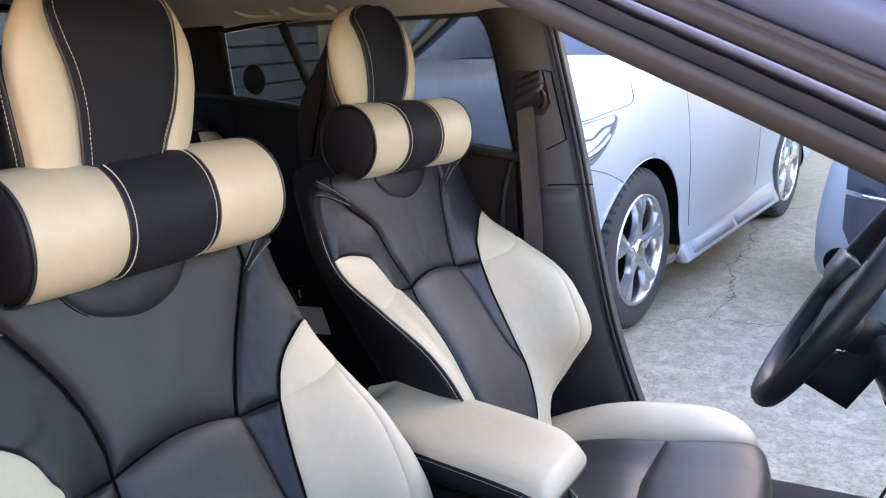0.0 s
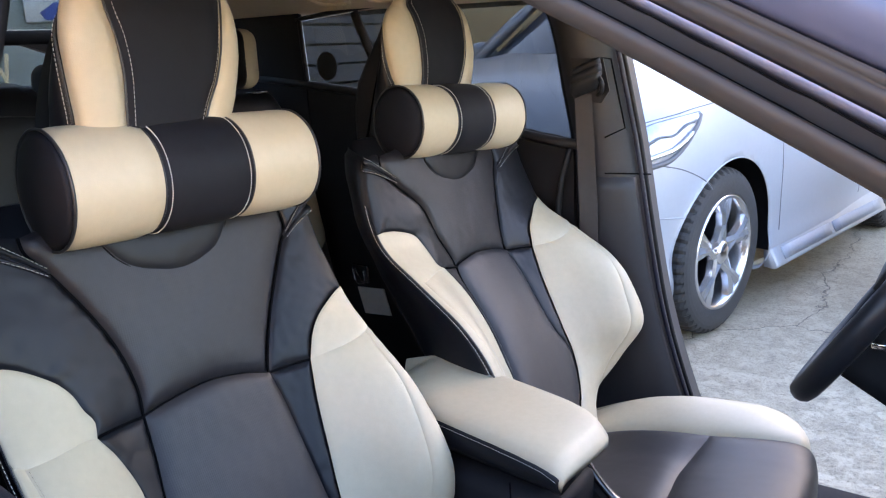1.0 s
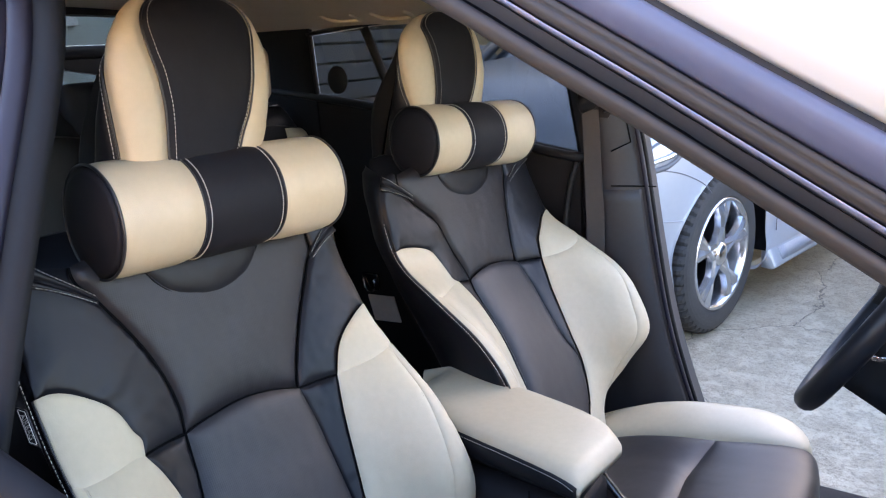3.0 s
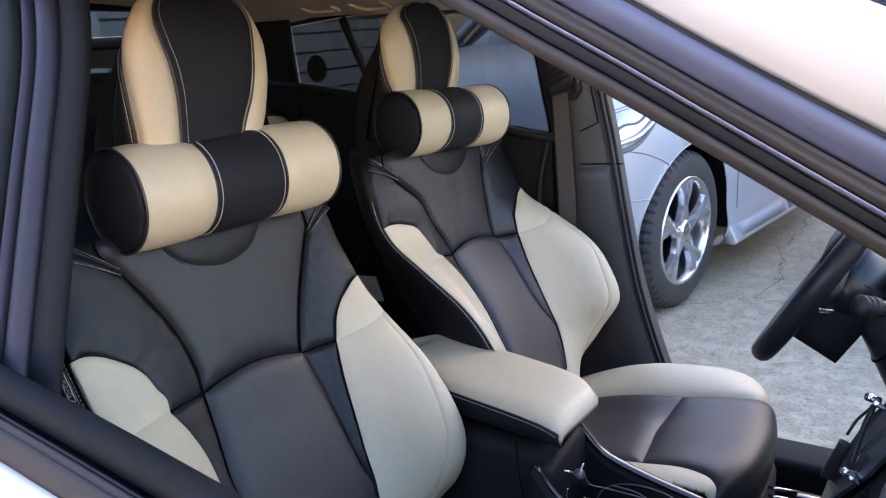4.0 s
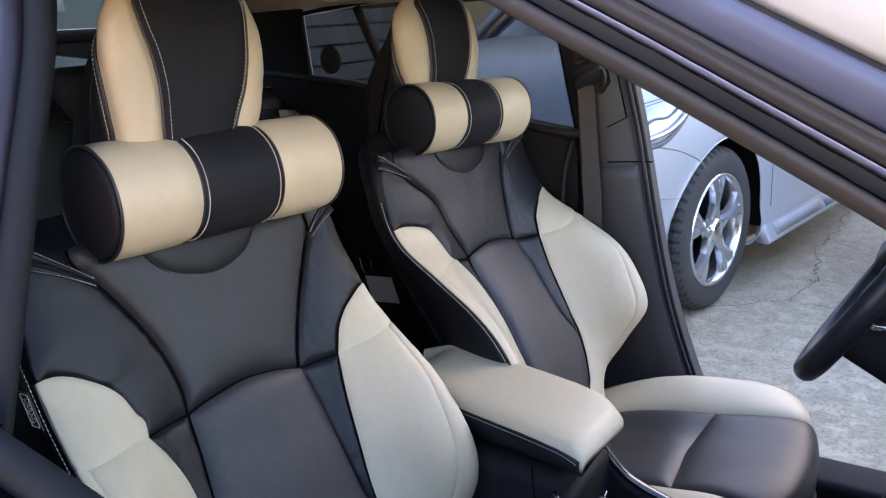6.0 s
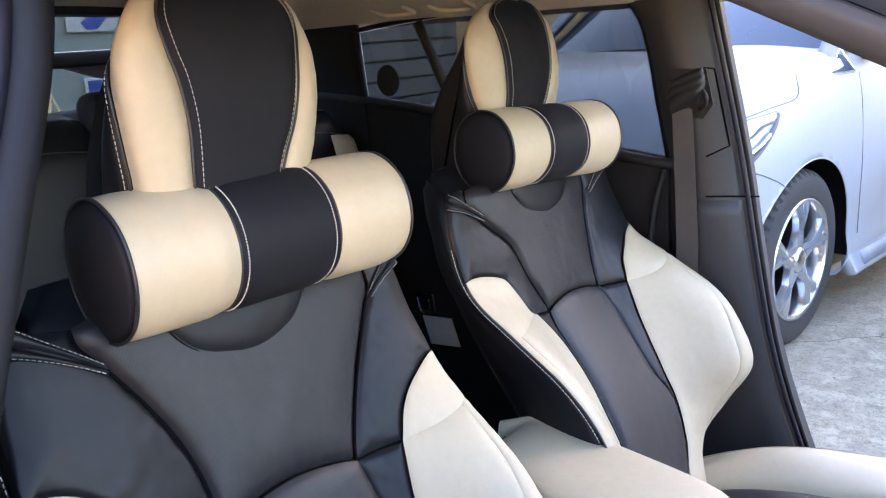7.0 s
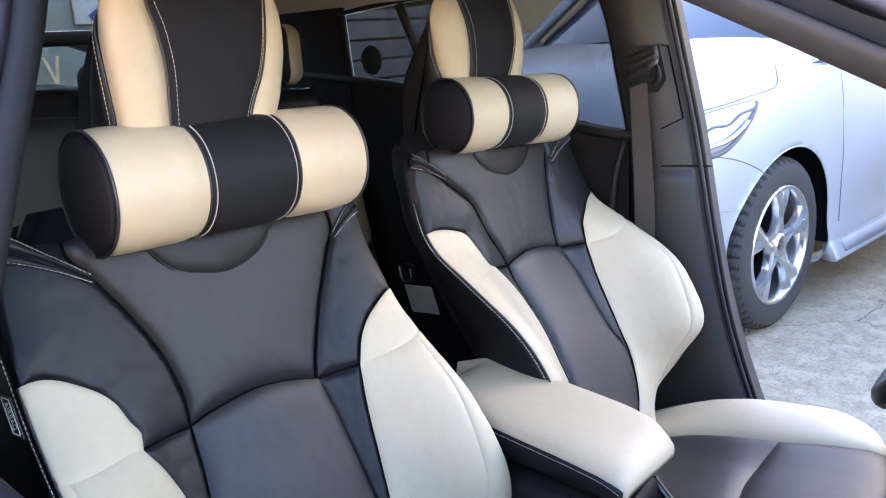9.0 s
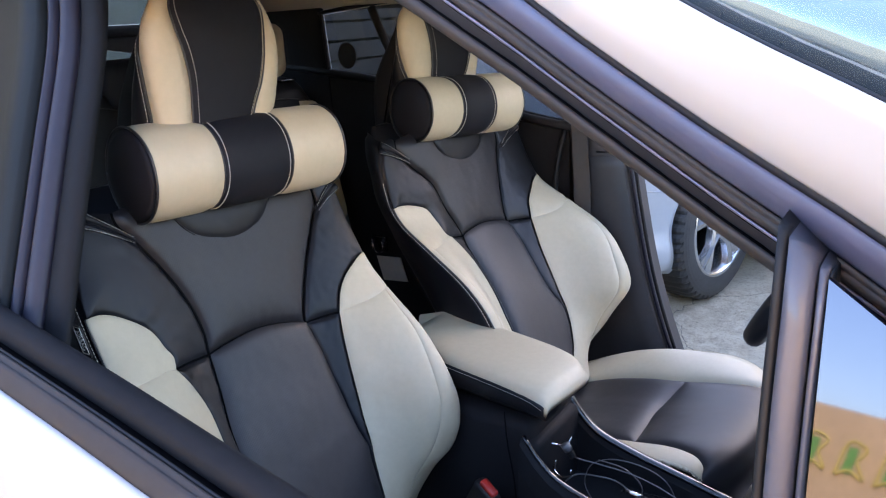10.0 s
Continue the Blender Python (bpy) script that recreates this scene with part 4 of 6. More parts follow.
def joint(pts):
    cord("trim_joint", [far(x, z, o) for x, z, o in pts], 0.0018, DARKIN, bp, n=6, smooth=False)


def trim_out(x, z):
    f, b = interp(FRONT, z), interp(REAR, z)
    return interp([(b, 0.015), (b + 0.03, -0.004), ((f + b) / 2, -0.014), (f - 0.05, -0.006), (f - 0.015, 0.012)], x) - 0.0005


for line in (((-0.345, 1.034), (-0.38, 1.036), (-0.432, 1.037)), ((-0.486, 1.165), (-0.488, 1.199), (-0.508, 1.272), (-0.503, 1.286), (-0.47, 1.287), (-0.432, 1.285), (-0.424, 1.279), (-0.409, 1.20), (-0.394, 1.119), (-0.389, 1.113), (-0.40, 1.1125), (-0.434, 1.113))):
    joint([(x, z, trim_out(x, z)) for x, z in line])
loft("lower_trim", [[far(x, z, trim_out(x, z) - o) for x, o in ((interp(FRONT, z) - 0.010, -0.006), (interp(FRONT, z) - 0.014, 0.0015), (interp(FRONT, z) - 0.05, 0.003), (-0.44, 0.003), (-0.478, 0.003), (-0.48, -0.012))] for z in np.linspace(0.45, 1.028, 20)], PILLAR, bp, "grey-black lower pillar trim")

belt = thing("seat_belt", (0, 0, 0), "grey-brown seat belt hanging from its black pillar anchor", "seat belt")
slab("webbing", [far(-0.452, 1.205, -0.026), far(-0.490, 1.205, -0.024), far(-0.482, 0.95, -0.028), far(-0.478, 0.6, -0.034), far(-0.436, 0.6, -0.034), far(-0.440, 0.95, -0.028)], (0, -0.0016, 0), WEBBING, belt, "woven belt webbing")
slab("anchor_plate", [far(x, z, -0.0125) for x, z in ((-0.500, 1.278), (-0.430, 1.277), (-0.418, 1.212), (-0.436, 1.186), (-0.483, 1.190))], (0, -0.003, 0), PLASTIC, belt, "sliding height adjuster plate")
rings = []
for z, w, dep, dx in ((1.283, 0.020, 0.006, 0.0), (1.279, 0.029, 0.020, 0.0), (1.266, 0.032, 0.030, 0.001), (1.2645, 0.031, 0.027, 0.001), (1.2615, 0.031, 0.027, 0.001), (1.260, 0.033, 0.031, 0.001), (1.243, 0.034, 0.036, 0.002), (1.2415, 0.033, 0.033, 0.002), (1.2385, 0.033, 0.033, 0.002), (1.237, 0.034, 0.037, 0.002), (1.220, 0.031, 0.036, 0.0), (1.206, 0.027, 0.030, -0.002), (1.196, 0.024, 0.020, -0.003)):
    r = []
    for k in range(24):
        a = 2 * math.pi * k / 24
        u, v = math.copysign(abs(math.cos(a)) ** 0.5, math.cos(a)), math.copysign(abs(math.sin(a)) ** 0.7, math.sin(a))
        r.append(far(-0.464 + dx + w * u, 1.238 + 0.74 * (z - 1.24) + 0.42 * w * u, -0.012 - dep * 0.5 + dep * 0.5 * v))
    rings.append(r)
loft("anchor_cover", rings, PLASTIC, belt, "ribbed black anchor cover")
cord("adjuster_button", [far(-0.434, 1.240, -0.03), far(-0.424, 1.228, -0.040), far(-0.427, 1.212, -0.036), far(-0.438, 1.204, -0.03)], 0.005, PLASTIC, belt)

rd = thing("door_2", (0, 0, 0), "closed black-trimmed rear door with dark tinted window", "car door", kind="structure")
slab("door_card", [far(x, z) for x, z in ((-0.50, 0.35), (-0.51, 1.095), (-0.62, 1.112), (-1.04, 1.195), (-1.32, 1.228), (-1.55, 1.25), (-1.55, 0.35))], (0, 0.06, 0), SOFTBLACK, rd, "black rear door card")
cord("door_top", [far(-0.50, 1.094, 0.0), far(-0.62, 1.110, 0), far(-1.04, 1.193, 0), far(-1.32, 1.226, 0), far(-1.5, 1.24, 0)], 0.011, PLASTIC, rd, sides=8)
cord("door_seal", [far(-0.515, 1.085, -0.006), far(-0.530, 1.02, -0.014), far(-0.538, 0.93, -0.02), far(-0.535, 0.80, -0.02), far(-0.52, 0.6, -0.02)], 0.007, RUBBER, rd)
TOPW = [(-0.50, 1.402), (-0.72, 1.408), (-0.95, 1.398), (-1.12, 1.386), (-1.26, 1.372)]
cord("window_frame", [far(x, z + 0.012, 0.0) for x, z in TOPW], 0.006, RUBBER, rd, "black window frame", sides=8)
bar = [far(-1.000, 1.19, 0.005), far(-1.035, 1.29, 0.005), far(-1.072, 1.395, 0.005)]
cord("window_divider", bar, 0.011, RUBBER, rd, "black window divider", sides=8)
cord("window_frame", [far(-1.258, 1.225, 0), far(-1.256, 1.29, 0), far(-1.250, 1.385, 0)], 0.006, RUBBER, rd, sides=8)
w = slab("window_pane", [far(x, z, 0.01) for x, z in ((-0.50, 1.08), (-0.50, 1.41), (-0.72, 1.415), (-1.072, 1.395), (-1.000, 1.18))], (0, 0.004, 0), GLASS, rd, "dark tinted window glass")
w2 = slab("window_pane", [far(x, z, 0.01) for x, z in ((-1.000, 1.18), (-1.072, 1.395), (-1.25, 1.38), (-1.258, 1.215))], (0, 0.004, 0), GLASS, rd, "dark tinted quarter glass")
w.visible_shadow = w2.visible_shadow = False
disc = loft("suction_disc", [[(-1.168 + 0.034 * f * math.cos(a), 0.602 - 0.006 * (1 - f * f), 1.268 + 0.036 * f * math.sin(a)) for a in np.linspace(0, 2 * math.pi, 33)[:-1]] for f in (1.0, 0.9, 0.6, 0.2)], RUBBER)
tagged(disc, "round black disc stuck on the tinted quarter window", "suction disc")

# rear trim, hatch and its split window
rt = thing("c_pillar", (0, 0, 0), "black trimmed rear pillar and load bay side", "car pillar", kind="structure")
slab("pillar_trim", [far(x, z, -0.004) for x, z in ((-1.262, 1.22), (-1.255, 1.37), (-1.24, 1.42), (-1.9, 1.36), (-1.9, 0.5), (-1.27, 0.5))], (0, 0.012, 0), SOFTBLACK, rt, "black rear pillar trim")
slab("roof_edge_trim", [(-1.46, -0.55, 1.462), (-1.46, 0.62, 1.43), (-1.54, 0.62, 1.43), (-1.54, -0.55, 1.462)], (0, 0, 0.02), PLASTIC, rt, "black trim at the rear of the headliner")
slab("rear_side", [(-0.62, -0.60, 1.08), (-0.62, -0.70, 0.35), (-1.9, -0.70, 0.35), (-1.9, -0.60, 1.2)], (0, -0.05, 0), PLASTIC, rt, "black rear door card")
upright("rear_pillar", [(-1.35, -0.64, 1.1), (-1.42, -0.56, 1.28), (-1.45, -0.49, 1.42)], [(0, 0), (0, 0.05), (0.4, 0.05), (0.4, 0)], PLASTIC, rt)
pane = slab("window_3", [(-0.72, -0.61, 1.08), (-0.72, -0.485, 1.43), (-1.44, -0.50, 1.40), (-1.37, -0.64, 1.10)], (0, 0.004, 0), REARGLASS)
tagged(pane, "dark tinted rear door window on the near side", "window", kind="structure")
hatch = thing("tailgate", (0, 0, 0), "closed tailgate with a split rear window", "tailgate", kind="structure")
part("spoiler_bar", box_bm(0.06, 1.25, 0.034, (-1.72, 0, 1.361), 0.010), SOFTBLACK, hatch, "dark bar between the two rear windows")
part("tailgate_trim", box_bm(0.08, 1.25, 0.71, (-1.74, 0, 0.893), 0.02), PLASTIC, hatch, "black tailgate trim")
g1 = slab("lower_pane", [(-1.735, -0.6, 1.23), (-1.735, 0.6, 1.23), (-1.72, 0.6, 1.345), (-1.72, -0.6, 1.345)], (-0.004, 0, 0), REARGLASS, hatch, "tinted lower rear window")
slab("wiper_cover", [(-1.712, 0.12, 1.345), (-1.712, 0.20, 1.317), (-1.712, 0.30, 1.300), (-1.712, 0.60, 1.285), (-1.712, 0.60, 1.345)], (0.02, 0, 0), PLASTIC, hatch, "dark trim cover under the bar")
g2 = slab("upper_pane", [(-1.73, -0.6, 1.38), (-1.73, 0.6, 1.38), (-1.50, 0.58, 1.47), (-1.50, -0.55, 1.48)], (0, 0, 0.004), REARGLASS, hatch, "sloping upper rear window")
g1.visible_shadow = g2.visible_shadow = False
part("parcel_shelf", box_bm(0.42, 1.2, 0.02, (-1.52, 0, 1.10), 0.006), CARPET, hatch, "black load cover")


# rear seats
def rear_seat(y0, half, rise, label, drop=0.0, head=True):
    """rise: how much higher than the low backrest its top stands; drop: how far below the top the cream begins."""
    s = thing("rear_seat", (-1.12, y0, 0), label, "rear seat", "rear seats")
    prof = [(0.34, 0.40), (0.0, 0.43), (-0.06, 0.7), (-0.13, 1.0), (-0.17, 1.17 + rise), (-0.20, 1.205 + rise), (-0.26, 1.20 + rise), (-0.30, 1.0), (-0.25, 0.4)]
    front = [(0.43, 0.0), (0.7, -0.06), (1.0, -0.13), (1.17 + rise, -0.17)]

    def fall(a):
        """The top rounds off towards the sides."""
        e = max(0.0, (abs(a) - 0.6) / 0.4)
        return 0.085 * e * e * (1.6 - 0.6 * e)

    rings = []
    for k in range(25):
        a = -1 + k / 12
        rings.append([(x - 0.03 * abs(a) ** 6, half * a, z - fall(a) * min(1.0, max(0.0, (z - 0.9) / 0.25))) for x, z in curve(prof, 44)])
    loft("backrest", rings, BLACK, s, "black leather rear backrest")

    def seat_front(a, z):
        return np.array([interp(front, z + fall(a)) - 0.03 * abs(a) ** 6 + 0.004, half * a, z])

    for m in (1, -1):
        top = [(m * 0.50, 1.150 - drop), (m * 0.72, 1.146 - drop), (m * 0.97, 1.134 - drop)][::m]
        low = [(m * 0.50, 0.80), (m * 0.72, 0.79), (m * 0.97, 0.80)][::m]
        patch("side_bolster", seat_front, low, top, [low[0], top[0]], [low[-1], top[-1]], CREAM, s, "cream leather bolster", 20, 30, sink=0.004, puff=0.010, soft=0.015, base=0.007)
    cord("top_seam", [seat_front(a, z + rise) + np.array([0.004, 0, 0]) for a, z in ((-0.96, 1.122), (-0.72, 1.145), (-0.45, 1.158), (0, 1.166), (0.45, 1.158), (0.72, 1.145), (0.96, 1.122))], 0.0014, PIPING, s, "dark top seam")
    if head:
        handle = part("release_handle", box_bm(0.030, 0.062, 0.007, (-0.205, half * 0.50, 1.208 + rise), 0.003), GLOSS, s, "chrome edged seat release handle")
        cord("handle_edge", [(-0.191, half * 0.50 - 0.029, 1.209 + rise), (-0.188, half * 0.50, 1.209 + rise), (-0.191, half * 0.50 + 0.029, 1.209 + rise)], 0.0018, CHROME, handle, "chrome edge")
        part("headrest", box_bm(0.09, 0.19, 0.15, (-0.20, -0.035, 1.295), 0.035, 4), BLACK, s, "black leather rear headrest")
        for m in (1, -1):
            part("headrest_side", box_bm(0.085, 0.075, 0.145, (-0.196, -0.035 + 0.090 * m, 1.293), 0.034, 5), CREAM, s, "cream leather headrest side")
            cord("headrest_post", [(-0.205, -0.035 + 0.05 * m, 1.24), (-0.205, -0.035 + 0.05 * m, 1.18)], 0.006, CHROME, s)
    return s


rear_seat(0.395, 0.225, 0.0, "black and cream leather rear seat behind the driver")
wide = rear_seat(-0.28, 0.30, 0.055, "black and cream leather rear seat behind the passenger", 0.14, False)
part("headrest", box_bm(0.08, 0.15, 0.11, (-0.20, 0.285, 1.250), 0.03, 4), MATTE, wide, "low black leather rear headrest")

# ---- centre console and armrest ----
con = thing("centre_console", (0, 0, 0), "black centre console with gloss tray and loose cables", "console")
RIMZ = [(-0.24, 0.705), (-0.215, 0.672), (-0.178, 0.642), (-0.11, 0.620), (-0.03, 0.602), (0.03, 0.588), (0.15, 0.565), (0.26, 0.56)]
body = []
for x in np.linspace(-0.24, 0.26, 20):
    zt = interp(RIMZ, x)
    body.append([(x, y, z) for y, z in ((-0.118, 0.27), (-0.118, zt - 0.05), (-0.112, zt - 0.008), (-0.104, zt), (-0.090, zt), (-0.084, zt - 0.01), (-0.080, 0.563), (0.055, 0.563), (0.060, zt - 0.012), (0.066, zt), (0.080, zt), (0.088, zt - 0.008), (0.095, zt - 0.05), (0.095, 0.27))])
loft("console_body", body, SOFTBLACK, con, "black plastic console body", smooth=False)
part("console_rear", box_bm(0.40, 0.19, 0.47, (-0.43, 0.0, 0.49), 0.02), SOFTBLACK, con, "black console box under the armrest")
part("console_step", box_bm(0.05, 0.165, 0.16, (-0.240, -0.012, 0.615), 0.012), SOFTBLACK, con, "black end of the tray")
for y, r in ((-0.097, 0.006), (0.072, 0.0105)):
    cord("gloss_rim", [(x, y, z + 0.001) for x, z in RIMZ], r, GLOSS, con, "piano black rim", sides=10, flat=0.6, n=40)

cord("panel_joint", [(-0.262, -0.1192, 0.755), (-0.258, -0.1192, 0.70), (-0.245, -0.1192, 0.62), (-0.24, -0.1192, 0.50)], 0.0012, DARKIN, con)
arm = thing("armrest", (0, 0, 0), "cream leather topped armrest with black stitched sides", "armrest")


def arm_front(y):
    return interp([(-0.13, -0.190), (-0.112, -0.188), (-0.08, -0.183), (0.0, -0.174), (0.015, -0.177), (0.03, -0.190), (0.045, -0.212), (0.058, -0.250)], y)


def arm_z(e):
    """Height of the pad's edge, e behind the front end."""
    return interp([(-0.004, 0.774), (0.0, 0.777), (0.006, 0.782), (0.02, 0.788), (0.06, 0.793), (0.2, 0.797), (0.34, 0.797), (0.36, 0.788), (0.372, 0.770)], e)


def arm_y(x, y):
    """The armrest stands a little askew."""
    return y + 0.167 * (-0.18 - x)


V = []
nu, nv = 30, 40
for j in range(nv + 1):
    f = (j / nv) ** 0.6
    for i in range(nu + 1):
        s = -1 + 2 * i / nu
        y = -0.030 + 0.088 * s
        x = -0.555 + (arm_front(y) + 0.555) * f
        e = arm_front(y) - x
        crown = 0.012 * (1 - abs(s) ** 5) * min(1, e / 0.03 + 0.35)
        edge_drop = 0.006 * max(0, (abs(s) - 0.9) / 0.1) ** 2
        y = -0.030 + (y + 0.030) * math.sqrt(max(0.12, 1 - max(0.0, (-0.49 - x) / 0.068) ** 2))
        V.append((x, arm_y(x, y), arm_z(e) + crown - edge_drop))
top = len(V)
V += [(x, y, z - 0.009) for x, y, z in V]
Fc = grid_faces(nu, nv) + [f[::-1] for f in grid_faces(nu, nv, top)]
w1 = nu + 1
for j in range(nv):
    Fc += [(j * w1, (j + 1) * w1, top + (j + 1) * w1, top + j * w1), (j * w1 + nu, top + j * w1 + nu, top + (j + 1) * w1 + nu, (j + 1) * w1 + nu)]
Fc += [(nv * w1 + i, nv * w1 + i + 1, top + nv * w1 + i + 1, top + nv * w1 + i) for i in range(nu)]
mesh_ob("armrest_pad", V, Fc, CREAM, arm, "cream leather armrest pad")
rings = []
for x in (-0.545, -0.50, -0.40, -0.30, -0.26, -0.23, -0.21, -0.200, -0.193):
    e = -0.187 - x
    zt = arm_z(e) - 0.004
    d = interp([(0.0, 0.024), (0.012, 0.030), (0.06, 0.038), (0.17, 0.045), (0.4, 0.055)], e)
    yr = 0.056 if x < -0.26 else interp([(-0.26, 0.054), (-0.23, 0.046), (-0.193, 0.018)], x)
    yl = -0.1195
    rings.append([(x, arm_y(x, y), z) for y, z in ((yl + 0.006, zt + 0.001), (yl, zt - 0.002), (yl + 0.001, zt - 0.7 * d), (yl + 0.010, zt - d), (yr - 0.01, zt - d), (yr, zt - 0.7 * d), (yr, zt - 0.01), (yr - 0.006, zt - 0.006))])
loft("armrest_side", rings, BLACK, arm, "black leather armrest side")
stitching("stitching", [(x, arm_y(x, -0.1205), arm_z(-0.187 - x) - 0.009) for x in np.linspace(-0.50, -0.195, 16)], (0, -1, 0), THREAD, arm)

# cables in the tray
CABLES = (
    ("thin grey aerial lead running from its plug across the tray", CABLE, 0.0013, [(-0.186, -0.046, 0.666), (-0.172, -0.030, 0.648), (-0.140, -0.020, 0.642), (-0.072, -0.020, 0.640), (-0.006, -0.02, 0.621), (0.06, -0.02, 0.585), (0.12, -0.01, 0.570)]),
    ("thin grey cable standing in a wide loop in the tray", CABLE, 0.0011, [(-0.150, -0.02, 0.567), (-0.178, 0.010, 0.571), (-0.177, 0.012, 0.593), (-0.165, 0.012, 0.617), (-0.138, 0.010, 0.635), (-0.103, 0.010, 0.642), (-0.064, 0.010, 0.639), (-0.035, 0.010, 0.625), (-0.018, 0.008, 0.600), (0.0, 0.0, 0.570)]),
    ("grey cable end lying on the tray", CABLE, 0.0013, [(-0.186, -0.052, 0.612), (-0.174, -0.046, 0.624), (-0.160, -0.042, 0.629), (-0.131, -0.040, 0.633), (-0.098, -0.036, 0.630), (-0.06, -0.03, 0.60), (-0.03, -0.03, 0.570)]),
    ("thin grey cable drooping in the tray", CABLE, 0.0012, [(-0.149, 0.0, 0.636), (-0.108, 0.0, 0.635), (-0.084, 0.0, 0.623), (-0.072, 0.0, 0.607), (-0.075, 0.0, 0.587), (-0.09, -0.005, 0.568)]),
    ("thin black cable coiled on the tray floor", PLASTIC, 0.0014, [(-0.12, 0.03, 0.567), (-0.06, 0.035, 0.575), (0.0, 0.02, 0.585), (0.03, -0.02, 0.575), (-0.02, -0.055, 0.568), (-0.09, -0.05, 0.572), (-0.11, -0.01, 0.567)]),
    ("thin black cable coiled on the tray floor", PLASTIC, 0.0014, [(-0.05, 0.03, 0.567), (0.02, 0.03, 0.588), (0.08, 0.0, 0.592), (0.06, -0.04, 0.575), (0.0, -0.045, 0.567)]),
)
for lab, m, r, pts in CABLES:
    c = cord("cable", pts, r * 0.85, m, n=48)
    tagged(c, lab, "cable", "cables in the tray")
plug = thing("cable_plug", (-0.183, -0.050, 0.676), "aerial plug with a grey metal cap in the console tray", "plug")
cord("plug_body", [(0.006, 0.006, -0.018), (0.0, 0.0, 0.0)], 0.0062, PLASTIC, plug, n=4, sides=16)
cord("plug_cap", [(0.001, 0.0, -0.003), (-0.003, -0.003, 0.007)], 0.0078, CABLE, plug, "grey metal cap", n=2, sides=16)
cord("plug_hook", [(-0.020, -0.004, -0.028), (-0.022, -0.006, -0.044), (-0.008, -0.010, -0.052), (0.008, -0.010, -0.044), (0.010, -0.008, -0.034)], 0.0016, CHROME, plug, "thin metal ring")
for d in (-1, 1):
    cord("plug_pin", [(-0.004 + 0.004 * d, -0.002 + 0.006 * d, 0.006), (-0.010 + 0.010 * d, -0.004 + 0.016 * d, 0.014)], 0.0018, CHROME, plug, "thin metal pin", n=2)
small = thing("cable_end", (-0.070, -0.050, 0.628), "small silver cable end plug in the console tray", "plug")
cord("connector", [(-0.014, 0.0, 0.002), (0.016, 0.0, -0.001)], 0.0036, CHROME, small, n=2, sides=12)
cord("sleeve", [(0.014, 0.0, -0.001), (0.040, 0.004, -0.010), (0.07, 0.01, -0.045)], 0.0026, PLASTIC, small, n=10, sides=10)

# seat belt buckle between seat and console
bk = thing("belt_buckle", (-0.298, -0.145, 0.585), "black seat belt buckle with a red release button", "buckle")
bm = box_bm(0.05, 0.026, 0.09, (0, 0, 0), 0.008)
part("buckle_body", bm, PLASTIC, bk)
part("buckle_stem", box_bm(0.02, 0.012, 0.26, (0, 0, -0.17), 0.003), PLASTIC, bk)
part("release_button", box_bm(0.034, 0.016, 0.012, (0.0, 0, 0.045), 0.004), RED, bk, "red release button")
bk.rotation_euler = (0, radians(28), radians(-12))

# ---- steering wheel and column ----
wheel = thing("steering_wheel", (0.128, 0.305, 0.958), "black leather steering wheel on its column", "steering wheel")
U, A = Vector((0.5, 0, 0.866)), Vector((-0.862, 0.085, 0.498))
rim = [(U * (0.183 * math.cos(a)) + Vector((0, 0.183 * math.sin(a), 0))) for a in np.linspace(0, 2 * math.pi, 49)]
rim = [p + Vector((0.098 * p[1], 0, 0)) for p in rim]
cord("rim", rim, 0.0180, BLACK, wheel, "black leather rim", sides=12, n=96)
hub = [[tuple(A * d + U * (r * math.cos(a) * 0.8 - 0.01) + Vector((0, r * math.sin(a), 0))) for a in np.linspace(0, 2 * math.pi, 25)[:-1]] for d, r in ((-0.09, 0.05), (-0.06, 0.085), (-0.025, 0.095), (-0.008, 0.085), (0.0, 0.05))]
loft("airbag_hub", hub, COLUMN, wheel, "dark hub")
for m in (1, -1):
    loft("spoke", [[tuple(Vector((0, m * y, 0)) + U * (0.015 + w * e - 0.01) + A * f) for e, f in ((-1, -0.012), (1, -0.012), (1, 0.012), (-1, 0.012))] for y, w in ((0.06, 0.035), (0.12, 0.028), (0.175, 0.020))], PLASTIC, wheel, "dark spoke with switches")
    part("spoke_switch", box_bm(0.022, 0.006, 0.010, (0.0, m * 0.088, -0.055), 0.002), CHROME, wheel, "small metal switch trim")
loft("lower_spoke", [[tuple(Vector((0, y, 0)) + U * (-q) + A * f) for y, f in ((-0.075, -0.09), (0.075, -0.09), (0.085, -0.012), (-0.085, -0.012))] for q in (-0.02, 0.04, 0.09, 0.115)], SOFTBLACK, wheel, "dark lower hub cover")
col = thing("steering_column", (0.128, 0.305, 0.958), "black steering column cover with indicator stalk", "steering column")
rings = []
for d, wy, up, dn in ((-0.075, 0.075, 0.055, 0.045), (-0.09, 0.095, 0.075, 0.06), (-0.13, 0.105, 0.085, 0.085), (-0.20, 0.11, 0.095, 0.13), (-0.30, 0.12, 0.10, 0.15)):
    r = []
    for a in np.linspace(0, 2 * math.pi, 29)[:-1]:
        ca, sa = math.cos(a), math.sin(a)
        r.append(tuple(A * d + Vector((0, wy * math.copysign(abs(sa) ** 0.6, sa), 0)) + U * ((up if ca > 0 else dn) * math.copysign(abs(ca) ** 0.7, ca))))
    rings.append(r)
loft("column_cover", rings, COLUMN, col, "black column cover")
cord("column_joint", [rings[2][k % 28] for k in range(29)], 0.0022, DARKIN, col, n=56)
